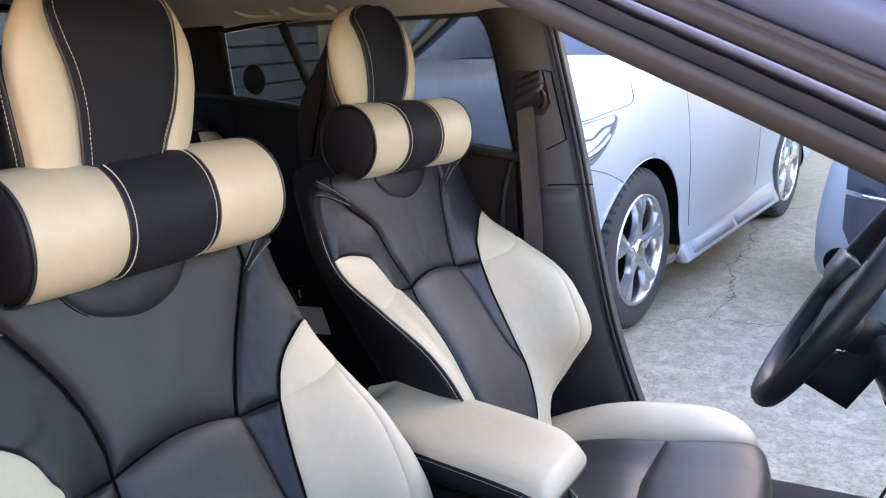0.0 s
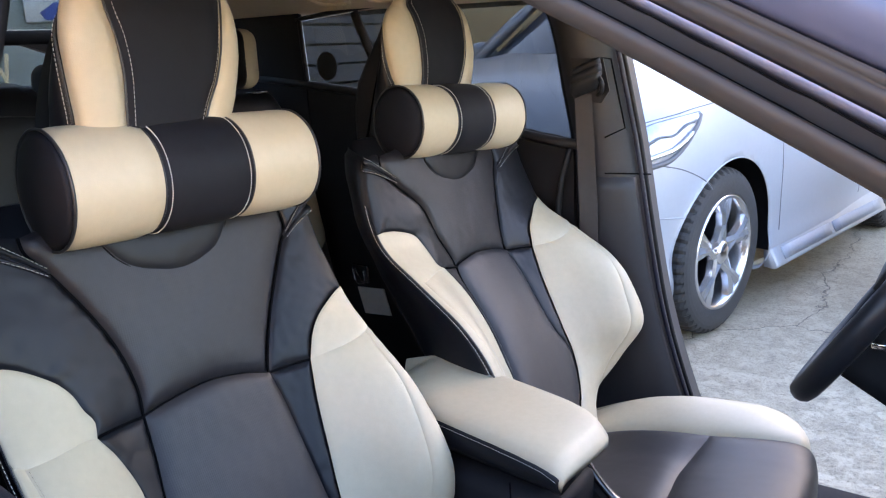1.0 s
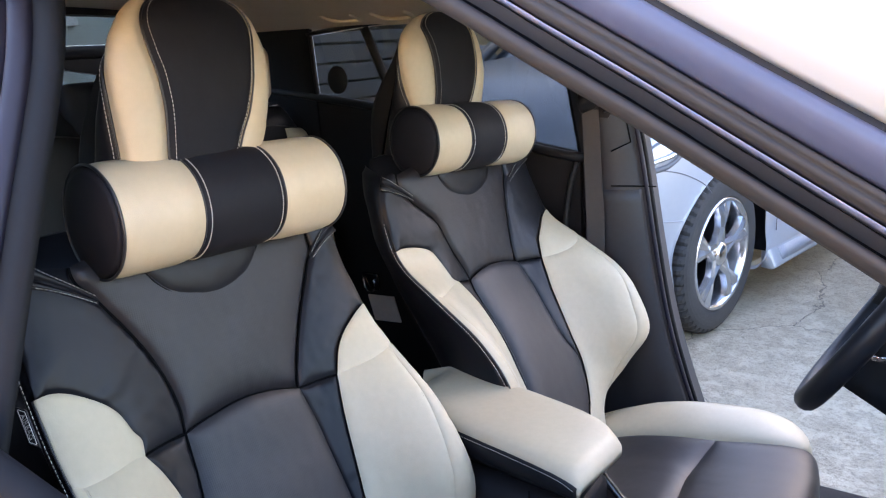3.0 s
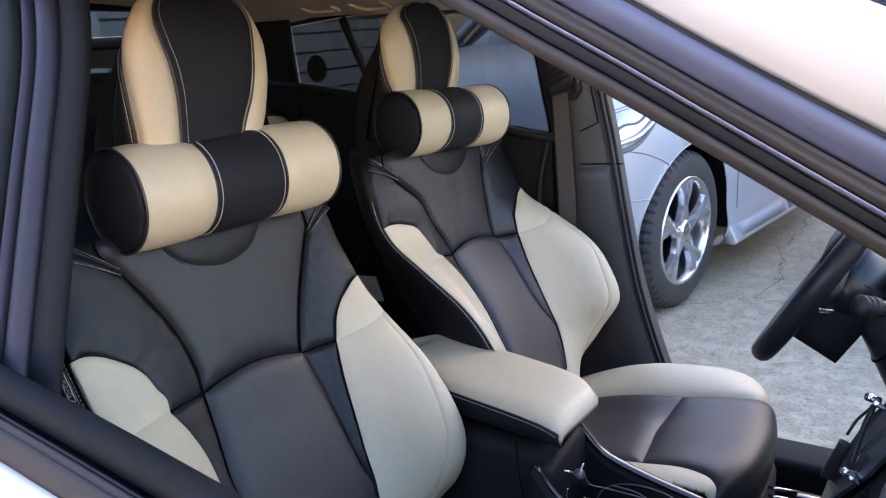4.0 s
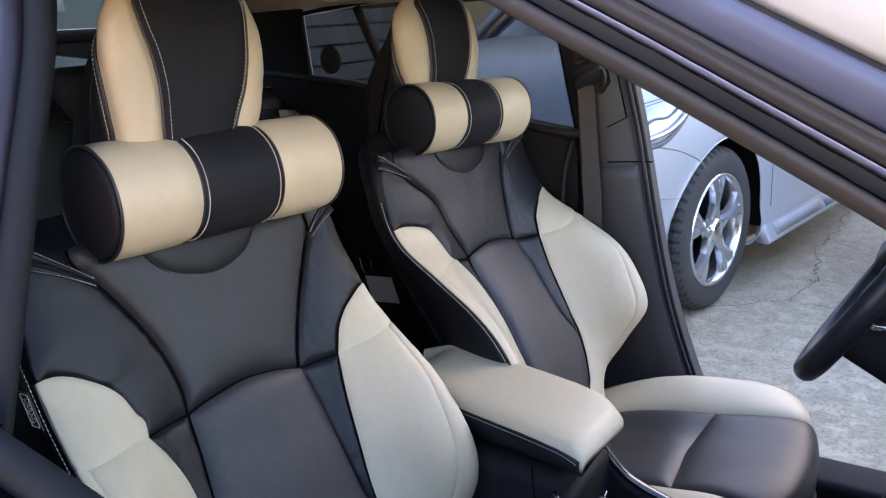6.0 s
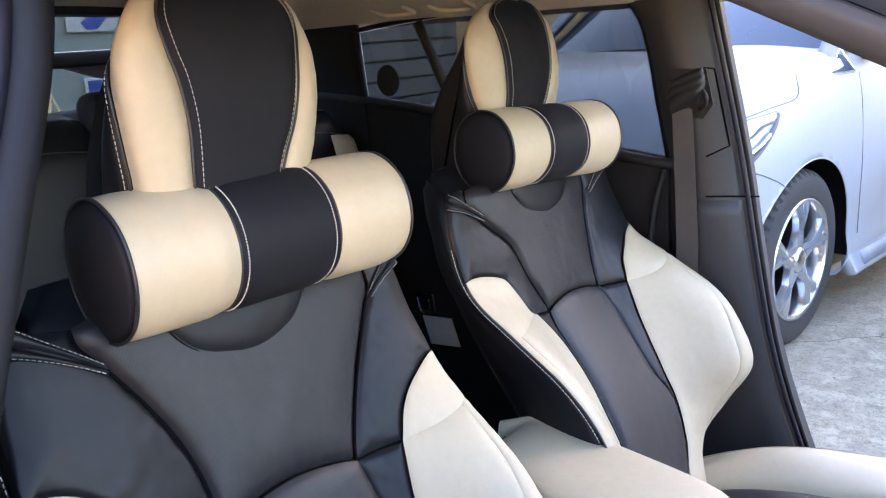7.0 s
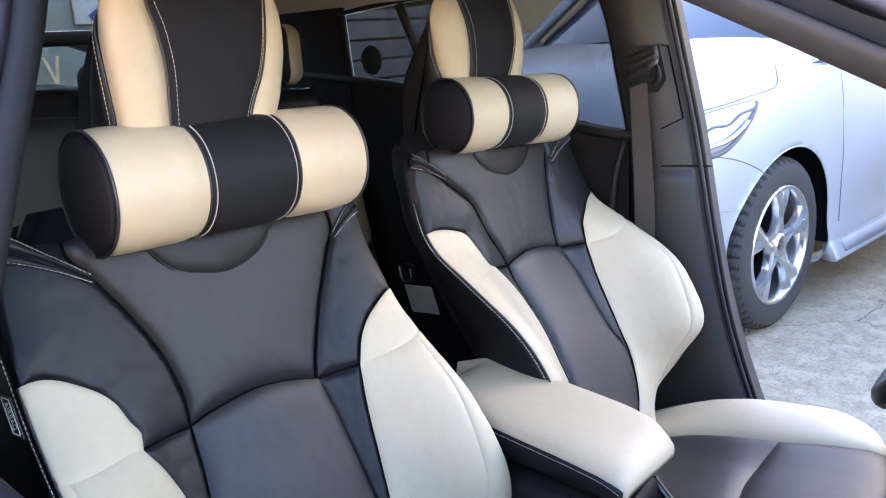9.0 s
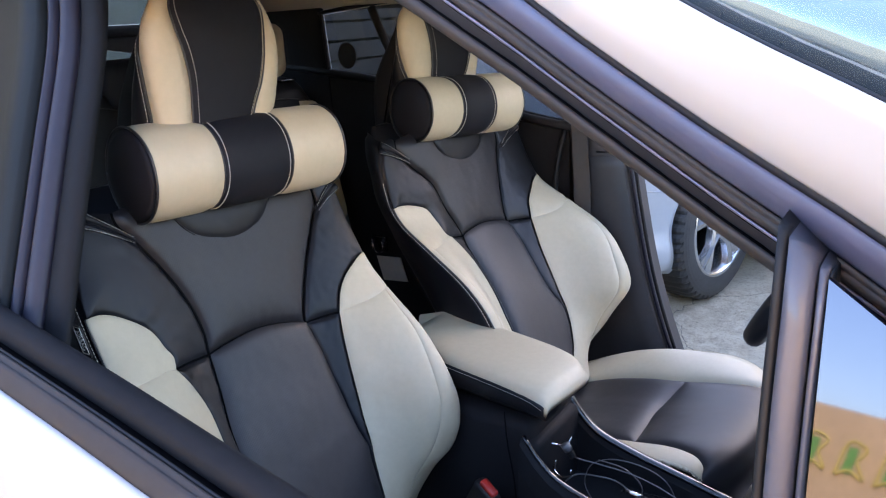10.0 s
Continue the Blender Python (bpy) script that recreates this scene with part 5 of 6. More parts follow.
for m in (-1, 1):
    base = A * -0.15 + Vector((0, m * 0.095, 0.045))
    s = [tuple(base), tuple(base + Vector((-0.030, m * 0.030, 0.009))), tuple(base + Vector((-0.062, m * 0.058, 0.018)))]
    cord("stalk_collar", [tuple(base + Vector((0.016, -m * 0.018, -0.004))), s[0], tuple(base + Vector((-0.008, m * 0.008, 0.003)))], 0.0175, PLASTIC, col, sides=14, n=6)
    cord("stalk", s, 0.0120, PLASTIC, col, "black indicator stalk", sides=12)
    cord("stalk_tip", [s[2], tuple(Vector(s[2]) + Vector((-0.024, m * 0.022, 0.008)))], 0.0155, PLASTIC, col, "ribbed stalk knob", sides=14, n=4)
    for k in range(3):
        q = Vector(s[2]) + Vector((-0.024, m * 0.022, 0.008)) * (0.2 + 0.3 * k)
        cord("knob_rib", [tuple(q), tuple(q + Vector((-0.003, m * 0.0028, 0.001)))], 0.0166, RUBBER, col, sides=14, n=1, smooth=False)

# ---- dashboard ----
dash = thing("dashboard", (0, 0, 0), "dark dashboard with its centre panel taken out", "dashboard", kind="structure")
rings = []
for y in np.linspace(-0.66, 0.64, 24):
    rings.append([(x, y, z) for x, z in curve([(0.36, 0.60), (0.31, 0.70), (0.29, 0.82), (0.31, 0.92), (0.42, 0.985), (0.70, 0.98), (0.95, 0.94), (0.95, 0.5), (0.50, 0.5)], 30)])
loft("dashboard_body", rings, PLASTIC, dash, "soft black dashboard")
plate = [(0.152, 0.03, 0.672), (0.165, 0.02, 0.745), (0.200, 0.01, 0.835), (0.235, 0.0, 0.893), (0.285, 0.0, 0.985), (0.318, -0.06, 0.985), (0.262, -0.06, 0.895), (0.205, -0.06, 0.79), (0.152, -0.04, 0.71)]
slab("stack_plate", plate, (0.006, 0.004, -0.002), PLATE, dash, "smoked grey plate of the open centre stack")
slab("stack_side", [(0.158, -0.07, 0.70), (0.212, -0.075, 0.785), (0.27, -0.075, 0.895), (0.325, -0.07, 0.985), (0.45, -0.07, 0.98), (0.45, -0.09, 0.5), (0.18, -0.09, 0.5)], (0, 0.01, 0), GLOSS, dash, "gloss black side of the centre stack")
slab("stack_side", [(0.158, 0.04, 0.66), (0.20, 0.04, 0.80), (0.29, 0.04, 0.985), (0.45, 0.04, 0.98), (0.45, 0.06, 0.5), (0.17, 0.06, 0.5)], (0, 0.01, 0), PLASTIC, dash, "black side of the centre stack")
cord("silver_trim", [(0.221, -0.118, 0.70), (0.223, -0.12, 0.757), (0.228, -0.12, 0.798), (0.242, -0.12, 0.847), (0.268, -0.12, 0.893), (0.293, -0.12, 0.929), (0.34, -0.12, 0.97)], 0.0085, ALLOY, dash, "satin silver trim", sides=10)
slab("trim_panel", [(0.226, -0.112, 0.69), (0.232, -0.112, 0.80), (0.272, -0.112, 0.893), (0.345, -0.112, 0.97), (0.5, -0.112, 0.97), (0.5, -0.112, 0.6)], (0, 0.012, 0), PLASTIC, dash, "dark panel beside the silver trim")
for k in range(4):
    part("trim_clip", box_bm(0.0042, 0.004, 0.0105, (0.229 + 0.0165 * k, 0.002, 0.897 + 0.0225 * k), 0.002), LABEL, dash, "pale trim clip")
    part("trim_clip", box_bm(0.0042, 0.004, 0.0105, (0.228 + 0.0145 * k, -0.066, 0.842 + 0.0235 * k), 0.002), LABEL, dash, "pale trim clip")
for x, y, z in ((0.210, 0.0, 0.868), (0.192, -0.045, 0.778)):
    cord("mount_screw", [(x, y, z), (x - 0.014, y - 0.010, z + 0.008)], 0.0055, CHROME, dash, "metal mounting screw", n=3, sides=10)
    cord("screw_shank", [(x + 0.008, y - 0.012, z - 0.004), (x - 0.006, y - 0.016, z + 0.004)], 0.0035, CHROME, dash, n=3, sides=8)
cord("mount_bracket", [(0.205, -0.004, 0.862), (0.193, -0.02, 0.82), (0.186, -0.038, 0.782)], 0.004, PLASTIC, dash)
cord("wire", [(0.205, -0.004, 0.862), (0.188, 0.0, 0.835), (0.178, 0.0, 0.81)], 0.002, PLASTIC, dash)
bm = box_bm(0.016, 0.014, 0.062, (0, 0, 0), 0.003)
bmesh.ops.transform(bm, matrix=pose(0.168, -0.006, 0.772, 0, 18, 0), verts=bm.verts)
part("connector_block", bm, PLASTIC, dash, "black plug connector")
lever = thing("seat_lever", (0.072, 0.26, 0.535), "metal seat slide pins with a blue-black lever", "seat lever")
for dz in (0.0, -0.018):
    cord("pin", [(-0.012, 0.0, dz), (0.035, 0.012, dz - 0.004)], 0.003, CHROME, lever, "steel pin", n=3, sides=8)
part("lever_block", box_bm(0.05, 0.03, 0.03, (0.055, 0.01, -0.02), 0.008), GLOSS, lever, "blue-black lever")
part("bracket", box_bm(0.02, 0.02, 0.26, (0.02, 0.02, -0.165), 0.004), PLASTIC, lever)
ws = slab("windscreen", [(-0.03, -0.45, 1.44), (-0.03, 0.5, 1.43), (0.9, 0.68, 0.98), (0.9, -0.72, 0.98)], (0, 0, 0.004), CLEAR)
ws.visible_shadow = False
tagged(ws, "clear sloping windscreen", "windscreen", kind="structure")

# pull cup and chrome edged handle on the rear door card
slab("pull_cup", [far(x, z, -0.016) for x, z in ((-1.145, 0.672), (-1.055, 0.678), (-1.035, 0.605), (-1.125, 0.598))], (0, 0.004, 0), CUPGREY, rd, "warm grey pull cup trim")
part("handle_plate", box_bm(0.06, 0.012, 0.05, far(-1.135, 0.712, -0.010), 0.006), GLOSS, rd, "dark door handle plate")
cord("door_handle", [far(-1.155, 0.725, -0.02), far(-1.138, 0.688, -0.026), far(-1.112, 0.694, -0.026), far(-1.118, 0.722, -0.02)], 0.0016, ALLOY, rd, "chrome edged inner door handle")


# airbag tag sewn into the bolster's outer edge
def tag_at(u, v):
    """u down along the edge, v across the tag, which stands out towards the door."""
    p = back_at(-1.16, 1.006 - u)
    return (p[0] + 0.012 - v, p[1] - 0.010 - 0.25 * v, p[2] + 0.10 * v)


air = slab("airbag_tag", [tag_at(0, 0), tag_at(0.034, 0), tag_at(0.034, 0.014), tag_at(0, 0.014)], (0, -0.0015, 0), PLASTIC, near_seat, "black airbag tag with a white border and lettering")
fc = bpy.data.curves.new("lettering", "FONT")
fc.body, fc.size, fc.extrude, fc.align_x, fc.align_y = "AIRBAG", 0.0082, 0.0002, "CENTER", "CENTER"
fo = bpy.data.objects.new("lettering", fc)
letters = bpy.data.meshes.new_from_object(fo)
bpy.data.objects.remove(fo)
letters.materials.append(THREAD)
lo = new("lettering", letters)
lo.parent = air
a, b, c = (Vector(tag_at(*q)) for q in ((0.017, 0.007), (0.034, 0.007), (0.017, 0.0)))
ex, ey = (b - a).normalized(), (c - a).normalized()
ez = ex.cross(ey).normalized()
ey = ez.cross(ex)
lo.matrix_basis = Matrix.Translation(a + ez * (0.0022 if ez.y < 0 else -0.0022)) @ Matrix((ex, ey, ez)).transposed().to_4x4()
cord("tag_border", [Vector(tag_at(*q)) + ez * (0.002 if ez.y < 0 else -0.002) for q in ((0.002, 0.002), (0.032, 0.002), (0.032, 0.012), (0.002, 0.012), (0.002, 0.002))], 0.0005, THREAD, air, n=40, smooth=False)


# ---- outside: ground, parked vehicles, walls ----
V = []
n = 120
for j in range(n + 1):
    for i in range(n + 1):
        u, v = (i / n * 2 - 1), (j / n * 2 - 1)
        x, y = 3 * u + 400 * u**7, 3 * v + 3 + 400 * v**7
        V.append((x, y, 0.006 * noise.noise(Vector((x * 1.3, y * 1.3, 0))) + 0.003 * noise.noise(Vector((x * 6, y * 6, 2)))))
gr = mesh_ob("ground", V, grid_faces(n, n), CONCRETE)
tagged(gr, "pale cracked rough concrete ground", "ground", kind="structure")

VAN_TURN = math.degrees(math.atan2(-0.977, -0.21))


def road_wheel(parent, at, r=0.36, rimr=0.245, width=0.22):
    """A tyre with tread and a five-double-spoke alloy; the axle runs along y, the outer face at y = 0."""
    w = part_empty("wheel", parent, at)
    prof = [(rimr, -0.012), (rimr + 0.01, 0.0), (r * 0.86, 0.002), (r * 0.955, -0.012), (r * 0.992, -0.030), (r, -0.06), (r, -width + 0.06), (r * 0.98, -width + 0.02), (r * 0.86, -width), (rimr, -width)]
    C = curve(prof, 26)
    rings = []
    N = 150
    for k in range(N):
        a = 2 * math.pi * k / N
        rings.append([((q[0] - (0.011 if (k % 3 == 0 and q[0] > r * 0.962) else 0)) * math.sin(a), q[1], (q[0] - (0.011 if (k % 3 == 0 and q[0] > r * 0.962) else 0)) * math.cos(a)) for q in C])
    rings.append(rings[0])
    loft("tyre", rings, TYRE, w, "black road tyre", closed=False, smooth=False)
    lip = [(rimr + 0.004, -0.004), (rimr, 0.003), (rimr - 0.012, 0.0), (rimr - 0.02, -0.03), (rimr - 0.03, -0.10), (rimr - 0.03, -0.16)]
    rings = [[(q[0] * math.sin(a), q[1], q[0] * math.cos(a)) for q in lip] for a in np.linspace(0, 2 * math.pi, 61)]
    rim = loft("rim", rings, ALLOY, w, "silver alloy rim", closed=False)
    for k in range(5):
        for e in (-0.16, 0.16):
            a = 2 * math.pi * k / 5 + e
            t = Vector((math.cos(a), 0, -math.sin(a)))
            d = Vector((math.sin(a), 0, math.cos(a)))
            sec = []
            for q, hw, dep in ((0.03, 0.022, -0.012), (0.10, 0.024, -0.006), (0.18, 0.027, 0.0), (rimr - 0.008, 0.038, -0.004)):
                c = d * q - t * (e * 0.08 * (1 - q / rimr) * 3)
                sec.append([tuple(c + t * (hw * s) + Vector((0, dep + o, 0))) for s, o in ((-1, -0.03), (-0.8, -0.004), (0, 0.004), (0.8, -0.004), (1, -0.03))])
            loft("spoke", sec, ALLOY, w, smooth=False)
    cap = [[(q * math.sin(a), y, q * math.cos(a)) for a in np.linspace(0, 2 * math.pi, 25)[:-1]] for q, y in ((0.055, -0.02), (0.05, -0.004), (0.034, 0.002), (0.01, 0.003))]
    loft("hub_cap", cap, CHROME, w)
    # Near-black disc added to darken the gaps between the spokes.
    disc_r = [[(q * math.sin(a), y, q * math.cos(a)) for a in np.linspace(0, 2 * math.pi, 33)[:-1]] for q, y in ((0.21, -0.10), (0.21, -0.09), (0.05, -0.09))]
    loft("shade_disc", disc_r, DARKIN, w)
    return w


def part_empty(name, parent, at):
    e = new(name)
    e.parent = parent
    e.location = at
    e.empty_display_size = 0.05
    return e


van = thing("minivan", (-1.466, 2.658, 0), "silver minivan parked nose towards the car", "van", rz=VAN_TURN)
WB = 2.40
van.scale = (1.04, 1.04, 1.04)


def van_section(x):
    """Half section of the body at x ahead of the front axle: from the sill up the side to the middle of the top."""
    hw = interp([(-3.6, 0.80), (-3.0, 0.86), (-1.0, 0.89), (0.0, 0.885), (0.4, 0.85), (0.65, 0.74), (0.80, 0.55), (0.86, 0.40)], x)
    belt_z = interp([(-3.6, 1.12), (-1.5, 1.10), (-0.5, 1.12), (-0.2, 1.13), (0.2, 1.06), (0.6, 0.93), (0.8, 0.80), (0.86, 0.70)], x)
    top = interp([(-3.6, 1.25), (-0.3, 1.20), (-0.2, 1.19), (0.2, 1.13), (0.6, 1.0), (0.8, 0.84), (0.86, 0.72)], x)
    bot = interp([(-3.6, 0.32), (-2.0, 0.20), (-0.4, 0.20), (0.4, 0.22), (0.7, 0.24), (0.86, 0.30)], x)
    prof = [(hw - 0.10, bot), (hw - 0.03, bot + 0.02), (hw - 0.005, bot + 0.10), (hw - 0.02, bot + 0.20), (hw - 0.005, 0.5 * (bot + belt_z)), (hw, 0.72 * belt_z + 0.28 * bot),
            (hw - 0.012, belt_z - 0.10), (hw - 0.04, belt_z - 0.02), (hw - 0.09, belt_z + 0.012), (hw - 0.2, belt_z + 0.3 * (top - belt_z) + 0.01), (hw * 0.4, top), (0.0, top + 0.004)]
    return curve(prof, 56)


xs = np.concatenate([np.arange(-3.6, -0.6, 0.06), np.arange(-0.6, 0.861, 0.02)])
V, idx = [], {}
for i, x in enumerate(xs):
    for k, (y, z) in enumerate(van_section(x)):
        p = np.array([x, y, z])
        for ax in (0.0, -WB):
            d = math.hypot(x - ax, z - 0.36)
            if y > 0.5 and 0.355 < d < 0.405:
                f = 0.405 / d
                p = np.array([ax + (x - ax) * f, y, 0.36 + (z - 0.36) * f])
        V.append(p)
nk = 57
F = []
for i in range(len(xs) - 1):
    for k in range(nk - 1):
        q = [i * nk + k, (i + 1) * nk + k, (i + 1) * nk + k + 1, i * nk + k + 1]
        c = sum(V[a] for a in q) / 4
        if c[1] > 0.5 and any(math.hypot(c[0] - ax, c[2] - 0.36) < 0.40 for ax in (0.0, -WB)):
            continue
        F.append(q)
m2 = len(V)
V2 = V + [p * np.array([1, -1, 1]) for p in V]
F2 = F + [[a + m2 for a in f][::-1] for f in F]
mesh_ob("body", V2, F2, SILVER, van, "silver painted van body")
for ax in (0.0, -WB):
    for m in (1, -1):
        lip = []
        for a in np.linspace(-1.75, 1.75, 44):
            x, z = ax + 0.405 * math.sin(a), 0.36 + 0.405 * math.cos(a)
            P = van_section(x)[:46]
            lip.append((x, m * (float(np.interp(z, P[:, 1], P[:, 0])) + 0.001), z))
        cord("arch_lip", lip, 0.003, SILVER, van, "silver wheel arch lip", n=70, sides=8)
        arch = [[(x, y - m * 0.002, z) for x, y, z in lip], [(ax + 0.985 * (x - ax), m * 0.60, 0.36 + 0.985 * (z - 0.36)) for x, y, z in lip], [(ax + 0.5 * (x - ax), m * 0.58, 0.36 + 0.5 * (z - 0.36)) for x, y, z in lip]]
        loft("wheel_arch", arch, DARKIN, van, "dark wheel arch liner", closed=False)
        w = road_wheel(van, (ax, 0.862 * m, 0.36))
        if m == -1:
            w.rotation_euler = (0, 0, math.pi)
# panel joints and trim on the side that is seen
def side_line(name, pts, r, material, lab=""):
    out = []
    for x, z in pts:
        P = van_section(x)
        k = int(np.argmax(P[:, 1] >= z))
        f = (z - P[k - 1][1]) / max(P[k][1] - P[k - 1][1], 1e-6)
        out.append((x, P[k - 1][0] + f * (P[k][0] - P[k - 1][0]) + 0.001, z))
    return cord(name, out, r, material, van, lab)


side_line("door_gap", [(-0.52, 0.36), (-0.50, 0.55), (-0.473, 0.687), (-0.419, 0.927), (-0.398, 1.06)], 0.0016, GAPGREY)
side_line("door_gap", [(-1.62, 0.36), (-1.6, 0.7), (-1.62, 1.07)], 0.0011, GAPGREY)
side_line("bumper_gap", [(0.52, 0.80), (0.472, 0.790), (0.371, 0.764), (0.242, 0.71), (0.175, 0.662)], 0.0022, GAPGREY)
side_line("bumper_crease", [(0.62, 0.605), (0.49, 0.592), (0.341, 0.574)], 0.0030, STEP)
skirt = loft("running_board", [[(x, 0.86 + a, z) for a, z in ((0.0, 0.20), (0.045, 0.195), (0.062, 0.202), (0.061, 0.216), (0.026, 0.285), (0.014, 0.325), (-0.01, 0.335))] for x in np.linspace(-0.42, -1.98, 20)], SILVER, van, "silver running board")
for x0, x1 in ((-0.52, -1.12), (-1.17, -1.90)):
    loft("step_pad", [[(x, 0.86 + a, z) for a, z in ((0.056, 0.224), (0.0605, 0.225), (0.0335, 0.277), (0.029, 0.276))] for x in np.linspace(x0, x1, 8)], STEP, skirt, "grey step pad")
# bonnet shut line, headlight
side_line("bonnet_gap", [(0.60, 0.93), (0.50, 0.955), (0.395, 0.972), (0.297, 0.988), (0.18, 1.0), (0.135, 1.010), (0.112, 1.034), (0.10, 1.06), (0.078, 1.081), (0.03, 1.105), (-0.027, 1.125)], 0.0022, GAPGREY)
hl = []
for f in np.linspace(0, 1, 26):
    x = 0.72 - 0.448 * f
    zt = interp([(0.27, 0.976), (0.40, 0.962), (0.50, 0.945), (0.62, 0.905), (0.72, 0.85)], x)
    zb = interp([(0.27, 0.970), (0.285, 0.945), (0.30, 0.925), (0.376, 0.855), (0.446, 0.812), (0.513, 0.796), (0.62, 0.775), (0.72, 0.74)], x)
    P = van_section(x)
    row = []
    for g in np.linspace(0, 1, 9):
        z = zb + (zt - zb) * g
        k = int(np.argmax(P[:, 1] >= z))
        q = (z - P[k - 1][1]) / max(P[k][1] - P[k - 1][1], 1e-6)
        row.append((x, P[k - 1][0] + q * (P[k][0] - P[k - 1][0]) + 0.003 + 0.006 * math.sin(g * math.pi), z))
    hl.append(row)
head_l = loft("headlight", hl, LAMP, van, "clear wraparound headlight", closed=False)
cord("headlight_trim", [r[0] for r in hl], 0.011, GAPGREY, head_l, "grey lamp surround")
cord("headlight_trim", [r[-1] for r in hl], 0.0018, GAPGREY, head_l)
cord("lamp_divider", [(r[5][0], r[5][1] + 0.004, r[5][2] + 0.006 * math.sin(k * 0.9)) for k, r in enumerate(hl[4:24])], 0.005, GAPGREY, head_l, "smoked divider inside the lamp")
cord("light_strip", [(r[2][0], r[2][1] + 0.008, r[2][2]) for r in hl[3:22]], 0.009, CHROME, head_l, "bright light guide")
for k in (7,):
    ring = hl[k][5]
    lens = [[(ring[0] + q * 0.036 * math.cos(a), ring[1] + d, ring[2] + q * 0.036 * math.sin(a)) for a in np.linspace(0, 2 * math.pi, 25)[:-1]] for q, d in ((1.15, -0.004), (1.1, 0.010), (0.95, 0.012), (0.8, 0.004), (0.2, 0.012))]
    loft("lamp_lens", lens, CHROME, head_l, "round lamp lens")
# windscreen, roof and cabin
loft("windscreen", [[(-0.09 - 0.25 * (y / 0.8) ** 2, y, 1.187 - 0.075 * (y / 0.8) ** 2), (-1.05, y * 0.82, 1.68 - 0.05 * abs(y / 0.8) ** 2)] for y in np.linspace(-0.80, 0.80, 21)], DARKGLASS, van, "blue-black windscreen", closed=False)
loft("roof", [[(x, y * w, z - 0.06 * abs(y) ** 3) for y in np.linspace(-1, 1, 15)] for x, w, z in ((-1.05, 0.66, 1.68), (-1.6, 0.68, 1.74), (-2.8, 0.68, 1.72), (-3.5, 0.64, 1.62), (-3.6, 0.7, 1.2))], SILVER, van, "silver roof", closed=False)
for m in (1, -1):
    loft("screen_pillar", [[(x + a, m * y, z) for a, y, z in ((0.03, y0 + 0.03, z0), (-0.09, y0 + 0.045, z0), (-0.09, y0, z0), (0.03, y0 - 0.02, z0))] for x, y0, z0 in ((-0.22, 0.80, 1.12), (-0.62, 0.74, 1.40), (-1.05, 0.655, 1.66))], SILVER, van, "silver windscreen pillar")
    slab("side_window", [(-0.52, m * 0.845, 1.115), (-1.05, m * 0.69, 1.60), (-1.6, m * 0.69, 1.63), (-1.6, m * 0.85, 1.11)], (0, -m * 0.01, 0), DARKGLASS, van, "dark side window")
    slab("side_window", [(-1.66, m * 0.85, 1.11), (-1.66, m * 0.69, 1.63), (-3.3, m * 0.67, 1.58), (-3.4, m * 0.84, 1.12)], (0, -m * 0.01, 0), DARKGLASS, van, "dark side window")
    mir = part_empty("door_mirror", van, (-0.50, m * 0.96, 1.17))
    bm = bmesh.new()
    bmesh.ops.create_uvsphere(bm, u_segments=20, v_segments=12, radius=1, matrix=Matrix.Diagonal((0.07, 0.11, 0.075, 1)))
    part("mirror_shell", bm, SILVER, mir, "silver mirror shell")
    part("mirror_foot", box_bm(0.05, 0.12, 0.035, (-0.01, -m * 0.10, -0.05), 0.01), PLASTIC, mir)
slab("quarter_window", [(-0.154, 0.860, 1.072), (-0.335, 0.874, 1.071), (-0.30, 0.822, 1.15)], (0, 0.006, 0), DARKGLASS, van, "small dark quarter window")
cord("quarter_trim", [(-0.14, 0.864, 1.066), (-0.345, 0.880, 1.064), (-0.305, 0.826, 1.16), (-0.14, 0.864, 1.066)], 0.004, CHROME, van, "bright window surround", n=30, smooth=False)
slab("mirror_sail", [(-0.50, 0.868, 1.12), (-0.66, 0.862, 1.115), (-0.66, 0.80, 1.27)], (0, 0.006, 0), PLASTIC, van, "black mirror corner")

# second car, further along
c2 = thing("parked_car", (1.02, 2.50, 0), "silver car front with dark grille and round fog lamp", "car")
rings = []
for k in range(33):
    a = -1 + k / 16
    back = 0.42 * abs(a) ** 5
    rings.append([(0.90 * a * w, y + back, z) for y, z, w in ((0.25, 0.16, 0.95), (0.06, 0.19, 0.97), (0.01, 0.27, 0.995), (0.0, 0.36, 1.0), (0.0, 0.46, 1.0), (0.02, 0.58, 0.985), (0.05, 0.70, 0.96), (0.11, 0.79, 0.92), (0.20, 0.85, 0.88), (0.42, 0.92, 0.84), (0.9, 1.0, 0.82), (1.2, 1.02, 0.82), (1.2, 0.2, 0.9))])
loft("body", rings, SILVER, c2, "silver front bumper and bonnet")


def nose(x, z, out):
    a = x / 0.90
    y = interp([(0.16, 0.25), (0.27, 0.01), (0.36, 0.0), (0.46, 0.0), (0.58, 0.02), (0.70, 0.05), (0.79, 0.11), (0.85, 0.20)], z)
    return (x, y + 0.42 * abs(a) ** 5 - out, z)


def dark_low(x):
    return interp([(0.0, 0.36), (0.66, 0.36), (0.76, 0.40), (0.80, 0.47)], abs(x))


